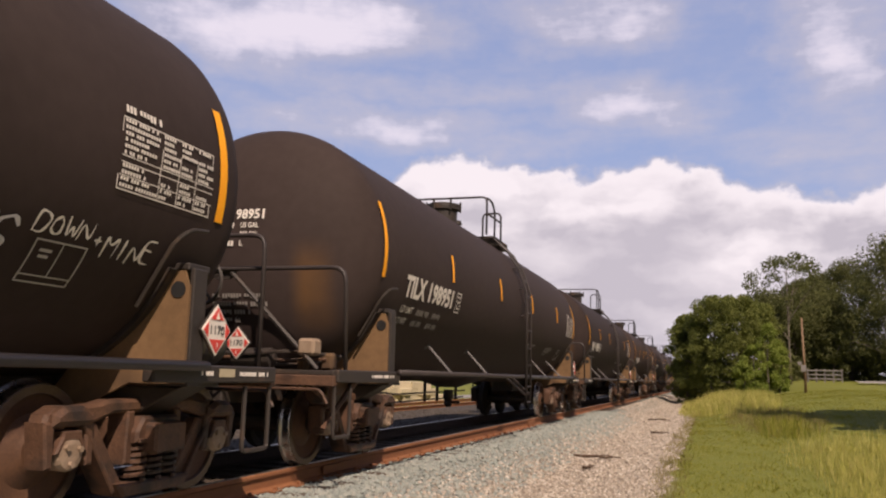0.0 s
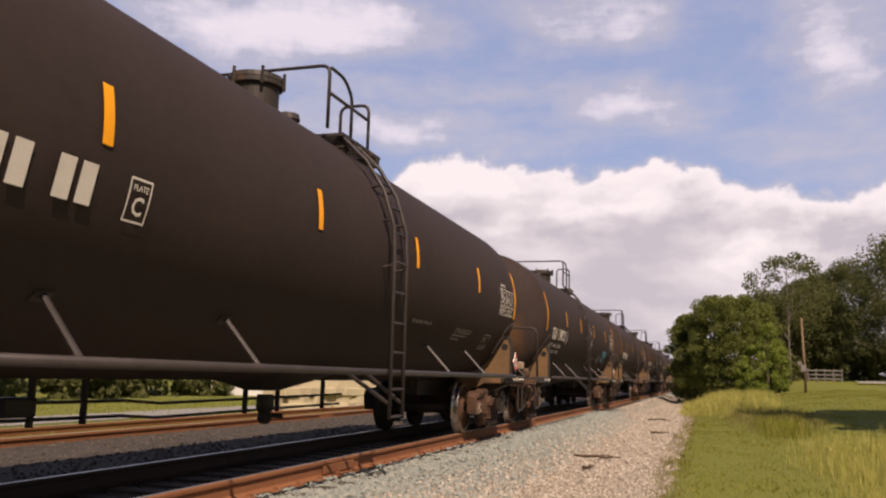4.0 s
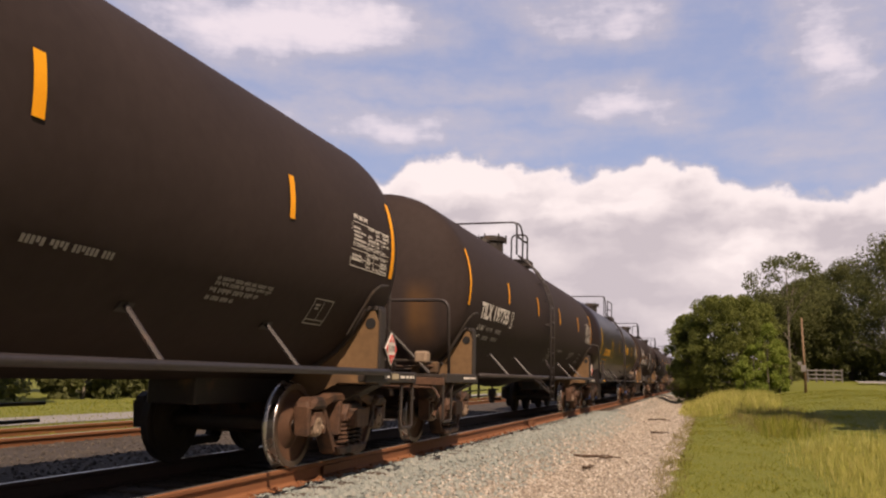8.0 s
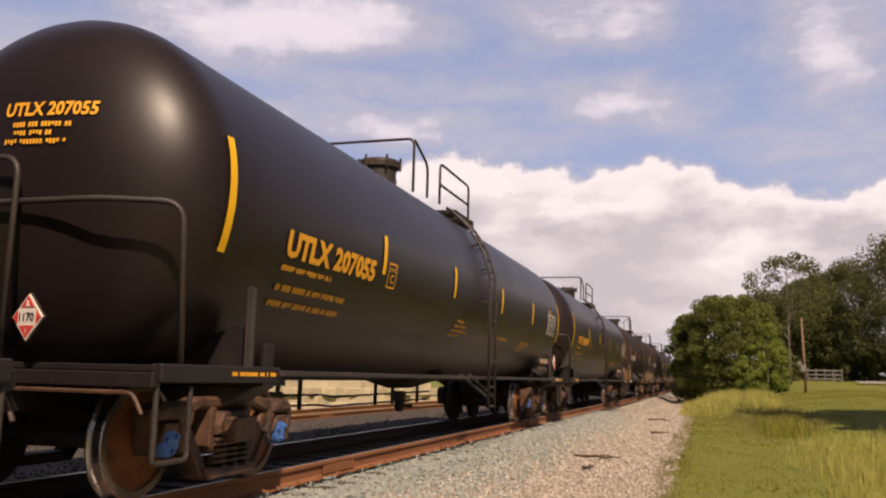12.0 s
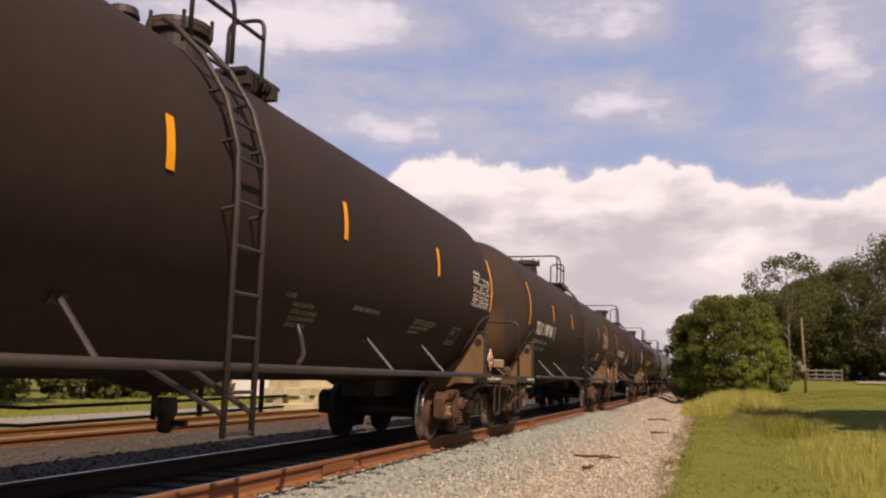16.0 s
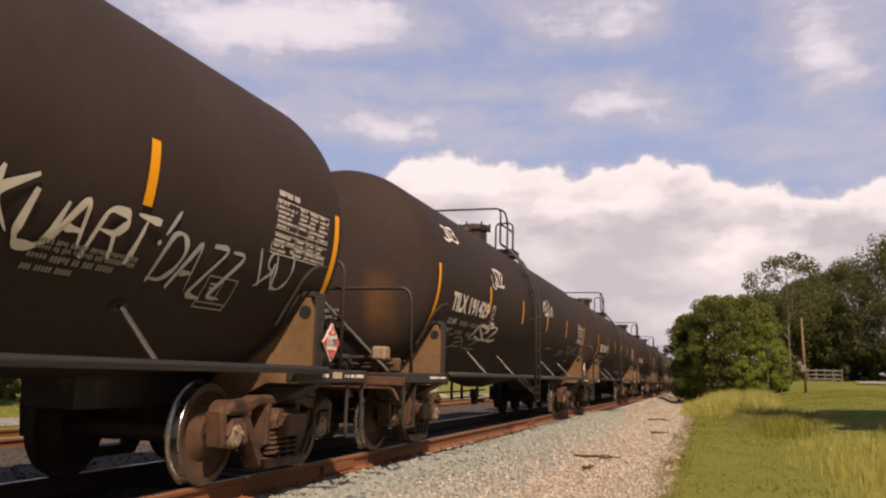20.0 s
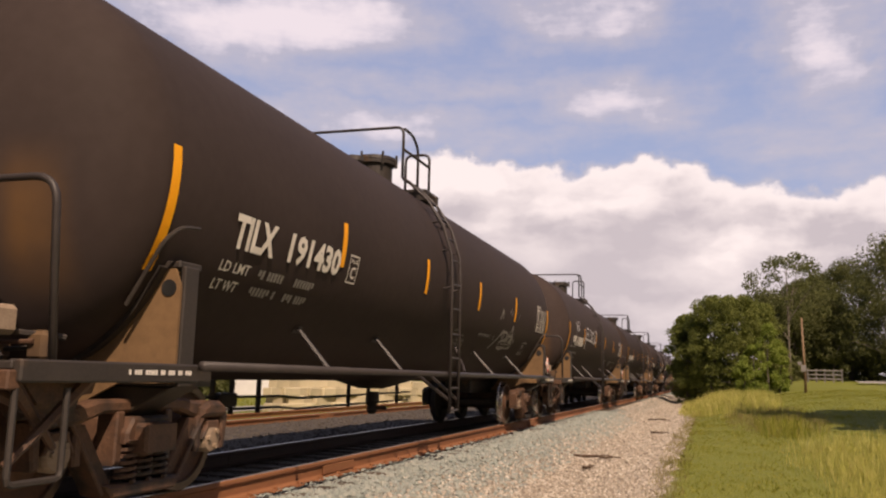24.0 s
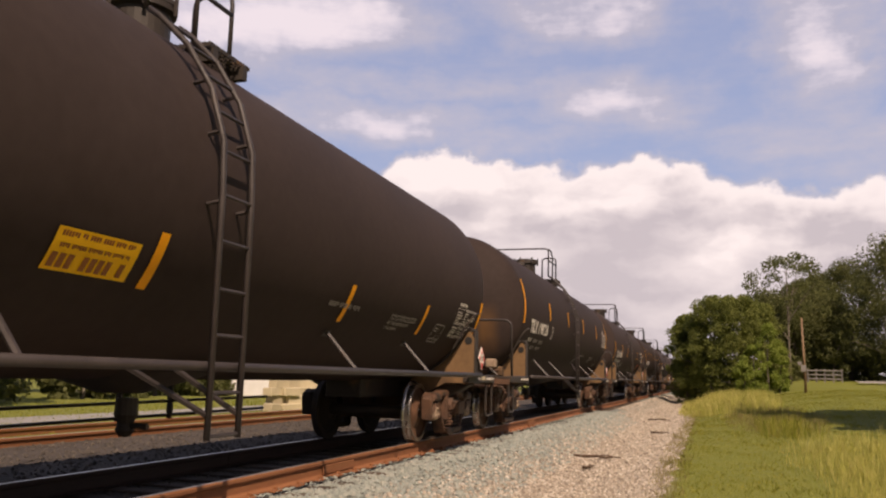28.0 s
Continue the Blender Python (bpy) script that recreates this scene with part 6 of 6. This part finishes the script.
# ---- plants ----
def leaf_mesh(name, material, clumps, per, size, seed, droop=0.0):
    """Leaves as small bent quads round clump centres (x, y, z, radius)."""
    rnd = np.random.RandomState(seed)
    V, F = [], []
    o = 0
    for cx, cy, cz, r in clumps:
        d = rnd.normal(size=(per, 3))
        d /= np.linalg.norm(d, axis=1)[:, None]
        p = d * (r * rnd.uniform(0.45, 1.0, (per, 1)) ** 0.5)
        p[:, 2] *= 0.8
        p[:, 2] -= droop * rnd.uniform(0, 1, per) ** 2
        p += (cx, cy, cz)
        a = rnd.normal(size=(per, 3))
        a /= np.linalg.norm(a, axis=1)[:, None]
        b = np.cross(a, d + 0.4 * rnd.normal(size=(per, 3)))
        b /= np.linalg.norm(b, axis=1)[:, None] + 1e-6
        s = size * rnd.uniform(0.6, 1.4, (per, 1))
        q = np.stack([p - a * s, p + b * s * 0.55, p + a * s, p - b * s * 0.55], 1).reshape(-1, 3)
        V.append(q)
        F.append(np.arange(per * 4).reshape(-1, 4) + o)
        o += per * 4
    V, F = np.concatenate(V), np.concatenate(F)
    me = bpy.data.meshes.new(name)
    me.from_pydata(V.tolist(), [], F.tolist())
    me.materials.append(material)
    return me


def tree(name, x, y, height, spread, seed, material, label, trunk_h=0.3, clumps=60, per=110, leaf=0.16, squash=1.0, droop=0.0, category="tree", airy=1.0, group="trackside trees", limbs=9, stout=1.0):
    rnd = random.Random(seed)
    z0 = gz(x, y) - 0.1
    t = thing(name, label, category, group, at=pose(x, y, z0))
    top = height * (trunk_h + 0.35)
    lean = rnd.uniform(-0.06, 0.06)
    line = [(lean * k * k * top, 0.1 * math.sin(k * 3), top * k) for k in (0, 0.25, 0.5, 0.75, 1)]
    r0 = (0.02 * height + 0.04) * stout
    part("trunk", tube(line, r0, 9, taper=[r0 * 1.3, r0, r0 * 0.8, r0 * 0.6, r0 * 0.35]), M_BARK, t, smooth=True)
    cl = []
    for i in range(clumps):
        u = rnd.random() ** 0.8
        zc = height * (trunk_h + (1 - trunk_h) * u)
        prof = math.sin(math.pi * min(1, 0.18 + 0.80 * u)) ** 0.6
        a, rr = rnd.uniform(0, 6.283), spread * prof * math.sqrt(rnd.uniform(0.15, 1.0)) * 0.85
        cl.append((rr * math.cos(a), rr * math.sin(a) * squash, zc * rnd.uniform(0.95, 1.02) - 0.3, spread * rnd.uniform(0.16, 0.30) * airy))
    for i in range(0, clumps, max(1, clumps // limbs)):
        cx, cy, cz, _ = cl[i]
        s = min(top * 0.95, max(height * trunk_h * 0.6, cz * 0.6))
        part("limb", tube([(lean * (s / top) ** 2 * top, 0, s), (cx * 0.5, cy * 0.5, (s + cz) / 2 + 0.2), (cx, cy, cz)], 0.05, 6, taper=[r0 * 0.45, r0 * 0.28, r0 * 0.1]), M_BARK, t)
    part("crown", leaf_mesh("crown", material, cl, per, leaf, seed, droop), None, t)
    return t


def blades(name, count, area, height, material, label, seed, power=1.5, keep=None, width=0.012, tall=None):
    rnd = random.Random(seed)
    verts, faces = [], []
    for _ in range(count):
        y = area[2] + (area[3] - area[2]) * rnd.random() ** power
        x = area[0] + (area[1] - area[0]) * rnd.random()
        if keep and not keep(x, y, rnd):
            continue
        h = height * rnd.uniform(0.4, 1.1) * (tall(x, y) if tall else 1.0)
        a, bend = rnd.uniform(0, 6.283), rnd.uniform(0.1, 0.55) * h
        w = width * (1 + 0.05 * y)
        z = gz(x, y) - 0.02
        dx, dy = math.cos(a), math.sin(a)
        o = len(verts)
        verts += [(x - dy * w, y + dx * w, z), (x + dy * w, y - dx * w, z), (x + dx * bend * 0.35 + dy * w * 0.7, y + dy * bend * 0.35 - dx * w * 0.7, z + h * 0.6), (x + dx * bend * 0.35 - dy * w * 0.7, y + dy * bend * 0.35 + dx * w * 0.7, z + h * 0.6), (x + dx * bend, y + dy * bend, z + h)]
        faces += [(o, o + 1, o + 2, o + 3), (o + 3, o + 2, o + 4)]
    joined(name, verts, faces, material, label, "grass")


# ---- trackside ----
def at_px(az, dist):
    return EYE[0] + dist * math.sin(radians(az)), dist * math.cos(radians(az))


def build_trackside():
    # bushes beside the line, then taller trees behind the lawn
    for az, d, h, s, seed in ((-1.2, 66, 7.0, 1.9, 1), (0.3, 64, 7.8, 2.6, 2), (1.9, 62, 7.5, 2.5, 3), (3.3, 66, 6.6, 2.0, 4), (-0.6, 74, 7.0, 2.2, 6)):
        x, y = at_px(az, d)
        tree("bush", x, y, h, s, seed, M_LEAF, "broad dark green bush beside the railway", 0.03, 150, 190, 0.07, category="bush", airy=0.98, limbs=5)
    x, y = at_px(4.95, 72)
    tree("tree", x, y, 10.6, 4.4, 11, M_LEAFD, "tall open-crowned tree with a pale trunk", 0.52, 95, 80, 0.08, airy=0.5, stout=0.36, limbs=6)
    for az, d, h, s, seed in ((6.0, 84, 8.8, 3.6, 21), (8.4, 86, 11.0, 4.2, 22), (10.6, 80, 12.4, 4.6, 23), (13.5, 78, 12.8, 5.0, 24), (7.2, 96, 8.8, 4.2, 25), (3.8, 90, 9.0, 3.8, 26), (5.2, 82, 8.8, 3.2, 27), (6.6, 88, 10.2, 3.4, 28)):
        x, y = at_px(az, d)
        tree("tree", x, y, h, s, seed, M_LEAFD, "big dark live oak with hanging foliage", 0.12, 110, 190, 0.10, droop=1.0, airy=1.05, limbs=6)
    for az, d, h, s, seed in ((2.9, 58, 3.9, 1.1, 31), (3.7, 60, 5.0, 1.1, 32), (2.2, 57, 2.6, 1.0, 33), (4.3, 61, 3.6, 0.9, 34)):
        x, y = at_px(az, d)
        tree("shrub", x, y, h, s, seed, M_LEAFY, "bright green sunlit shrub", 0.02, 40, 120, 0.07, category="shrub", airy=1.1, limbs=3, stout=0.4)
    # trees to the right, out of the way, that shade the lawn
    for x, y, h, s, seed in ((17.0, 24, 15, 4.2, 41), (22.0, 34, 13, 4.6, 42), (14.5, 22, 10, 2.2, 43), (15.0, 26, 17, 2.4, 44), (25.0, 44, 13, 4.5, 45)):
        tree("tree", x, y, h, s, seed, M_LEAFD, "big dark live oak beside the lawn", 0.25, 60, 80, 0.2, airy=0.8)
    # wood on the far side of the tracks
    rnd = random.Random(8)
    for i in range(12):
        x, y = -26 - rnd.uniform(0, 8), 14 + i * 7.5
        tree("tree", x, y, rnd.uniform(6.5, 9.5), rnd.uniform(2.6, 3.6), 50 + i, M_LEAF, "leafy tree on the far side of the railway", 0.12, 50, 80, 0.2)
    for i in range(11):
        x, y = -21.5 - rnd.uniform(0, 3.5), 12 + i * 3.4
        if not 43 < y < 51:
            tree("shrub", x, y, rnd.uniform(2.2, 3.4), rnd.uniform(1.8, 2.4), 90 + i, M_LEAFD, "dark shrub at the edge of the field", 0.0, 30, 90, 0.16, category="shrub", limbs=3)
    x, y = at_px(-47.2, 33)
    tree("tree", x, y, 12.5, 2.6, 61, M_LEAFY, "tall sunlit yellow-green tree beyond the tracks", 0.12, 60, 90, 0.15)
    # post
    x, y = at_px(5.8, 56)
    p = thing("timber_post", "weathered leaning timber post with a small white sign", "post", at=pose(x, y, gz(x, y) - 0.1))
    part("post", tube([(0, 0, 0), (-0.1, 0.0, 4.6)], 0.08, 10, taper=[0.085, 0.055]), M_POLE, p, smooth=True)
    part("sign", box(-0.25, 0.05, -0.17, -0.15, 1.35, 1.75, 0.004), M_FENCE, p, "small white sign")
    part("sign", box(-0.42, -0.2, -0.17, -0.15, 1.75, 1.95, 0.004), M_FENCE, p)
    # board fence, white boards with the oaks' shade in their grey colour
    x, y = at_px(6.9, 74)
    f = thing("board_fence", "white three-rail board fence by the trees, greyed for their shade", "fence", at=pose(x, y, gz(x, y) + 0.12, 0, 0, -4))
    for i in range(5):
        part("fence_post", box(-1.24 + i * 0.62 - 0.045, -1.24 + i * 0.62 + 0.045, -0.05, 0.05, -0.3, 0.94, 0.01), M_FENCE, f)
    for z in (0.12, 0.44, 0.78):
        part("fence_board", box(-1.28, 1.28, -0.075, -0.052, z, z + 0.10, 0.005), M_FENCE, f)
    # driveway behind the lawn
    bm = bmesh.new()
    pts = [(16 + 1.6 * i, 72 + 0.35 * i) for i in range(24)]
    rows = [[bm.verts.new((a, b + w, gz(a, b + w) + 0.10 + 0.05 * (w + 2))) for w in (-1.6, 0.6)] for a, b in pts]
    for a, b in zip(rows, rows[1:]):
        bm.faces.new((a[0], b[0], b[1], a[1]))
    solid("driveway", bm, M_ROAD, "pale driveway beyond the lawn", "driveway", kind="structure")
    # dark undergrowth behind the fence
    for i in range(9):
        x, y = at_px(4.6 + i * 0.95, 80 + (i % 3) * 2.5)
        tree("shrub", x, y, 3.0 + 0.5 * (i % 4), 1.9, 70 + i, M_LEAFD, "dark shrub under the oaks", 0.0, 30, 110, 0.13, category="shrub")
    # twigs on the gravel
    for tx, ty, ln, rz, seed in ((2.95, 17.6, 0.95, 8, 1), (3.62, 26.8, 0.5, -30, 2), (3.05, 15.4, 0.25, 50, 3), (3.2, 36.0, 0.9, 5, 4)):
        rnd = random.Random(seed)
        tw = thing("twig", "dead brown twig lying on the gravel", "twig", at=pose(tx, ty, gz(tx, ty) + 0.03, 0, 0, rz))
        pts = [(ln * (i / 6 - 0.5), rnd.uniform(-0.05, 0.05), 0.02 + rnd.uniform(0, 0.035)) for i in range(7)]
        part("stem", tube(pts, 0.02, 6, taper=[0.03, 0.03, 0.028, 0.025, 0.022, 0.016, 0.01]), M_TWIG, tw)
        part("side_branch", tube([pts[3], (pts[3][0] + 0.15, 0.14, 0.06), (pts[3][0] + 0.3, 0.17, 0.03)], 0.01, 5), M_TWIG, tw)
    # far side: pale stone wall, white shed
    w = thing("stone_pile", "heap of sunlit cream stone blocks beside the second track", "stones")
    rnd = random.Random(5)
    stone = mesh_of("stone", box(-0.4, 0.4, -0.2, 0.2, 0, 0.33, 0.03), M_CREAM)
    for r in range(4):
        for i in range(17 - r):
            part("stone", stone, None, w, at=pose(-10.6 + 0.21 * i + rnd.uniform(-0.1, 0.1), 29 + i * 0.7 + (r % 2) * 0.35, -0.5 + r * 0.30, rnd.uniform(-4, 4), rnd.uniform(-3, 3), 73 + rnd.uniform(-12, 12)))
    s = thing("shed", "long low white shed behind the field", "shed", at=pose(-21, 47, -0.5, 0, 0, 90))
    part("wall", box(-2, 2, -2.8, 2.8, 0, 2.3, 0.01), M_WALLW, s)
    part("roof", prism([(-2.3, 2.3), (2.3, 2.3), (0, 3.2)], "y", -3.0, 3.0), M_FRAME, s)
    bm = bmesh.new()
    rows = [[bm.verts.new((xx, yy, gz(xx, yy) + 0.02)) for xx in (-13.2, -10.8)] for yy in range(-10, 90, 5)]
    for a, b in zip(rows, rows[1:]):
        bm.faces.new((a[0], a[1], b[1], b[0]))
    solid("field_road", bm, M_ROAD, "pale gravel lane across the field", "lane", kind="structure")


build_trackside()


def lawn(x, y, rnd):
    return x > 4.45 + 0.25 * noise.noise((y * 0.6, 0, 0)) - 0.004 * y


def tufts(x, y):
    return 0.75 + 1.3 * max(0.0, noise.noise((x * 1.1, y * 0.6, 3.0))) + 0.8 * max(0.0, noise.noise((x * 3.1, y * 2.0, 7.0)))


def heap(x, y):
    return 0.3 + 0.8 * math.sqrt(max(0.0, 1.1 - ((x - 6.2) / 2.6) ** 2 - ((y - 50) / 14) ** 2)) * (0.75 + 0.5 * noise.noise((x * 0.9, y * 0.4, 2.0)))


def mound(x, y, rnd):
    return rnd.random() < 1.15 - ((x - 6.2) / 2.6) ** 2 - ((y - 50) / 14) ** 2


blades("lawn_grass", 120000, (4.2, 15, 8, 58), 0.062, M_BLADE, "mown yellow-green grass beside the gravel", 3, 1.55, lawn, 0.0045, tufts)
blades("dry_grass", 26000, (3.7, 9.4, 34, 62), 0.85, M_DRY, "straw-coloured seeding grass beside the bushes", 5, 1.0, mound, 0.004, heap)
blades("brown_grass", 9000, (5.4, 9.6, 25, 42), 0.20, M_SEDGE, "brown rank grass in the lawn", 8, 1.0, lambda x, y, r: r.random() < 1.1 - ((x - 7.4) / 1.8) ** 2 - ((y - 33) / 8) ** 2, 0.0035, tufts)
blades("weeds", 700, (6.5, 8.2, 24, 30), 0.55, M_BLADE, "tall bright weeds in the lawn", 9, 1.0, lambda x, y, r: r.random() < 1.0 - ((x - 7.2) / 0.9) ** 2, 0.004)
blades("tall_grass", 26000, (5.6, 9.8, 9.5, 26), 0.30, M_DRY, "tall pale grass growing out of the lawn", 6, 1.0, lambda x, y, r: r.random() < 0.9 * smooth01((x - 5.9 - 0.06 * (y - 10) + 0.6 * noise.noise((x, y * 0.5, 1))) / 1.4) * smooth01((27 - y) / 9), 0.0022, tufts)
blades("seed_stalks", 1500, (6.4, 9.8, 10, 22), 0.55, M_DRY, "pale seed stalks standing over the long grass", 16, 1.0, lambda x, y, r: r.random() < smooth01((x - 6.6 - 0.05 * (y - 10)) / 1.5) * max(0.0, 0.25 + 1.4 * noise.noise((x * 1.3, y * 0.8, 5.0))), 0.0028)
blades("far_side_grass", 14000, (-20, -6.4, 6, 44), 0.075, M_BLADE, "sunlit grass across the second track", 7, 1.2)
scatter_stones("ballast_stones", 21000, (0.84, 2.6), (6.5, 34), 0.034, M_STONE, "grey crushed ballast stones", 11, 1.7, lambda x, y, r: r.random() < 1.0 - 0.8 * max(0, x - 1.5))
scatter_stones("path_gravel", 36000, (1.2, 4.55), (8.5, 40), 0.028, M_GRAVEL, "pale tan gravel of the path", 12, 1.7, lambda x, y, r: r.random() < smooth01((x - 1.4) / 1.0) and x < 4.5 + 0.2 * noise.noise((y, 0, 0)))
blades("verge_grass", 9000, (4.1, 4.85, 8, 46), 0.13, M_SEDGE, "ragged dry fringe of grass along the gravel", 14, 1.4, lambda x, y, r: r.random() < 0.9 - abs(x - 4.5 + 0.004 * y - 0.25 * noise.noise((y * 0.6, 0, 0))) * 2.6, 0.003, tufts)
scatter_stones("far_gravel", 12000, (1.2, 4.4), (38, 85), 0.034, M_GRAVEL, "pale gravel of the path farther along", 15, 1.2)
scatter_stones("crib_stones", 7000, (-5.8, 0.66), (7, 30), 0.030, M_STONED, "ballast between the tracks, darkened to show shade under the train", 13, 1.3)

motions()
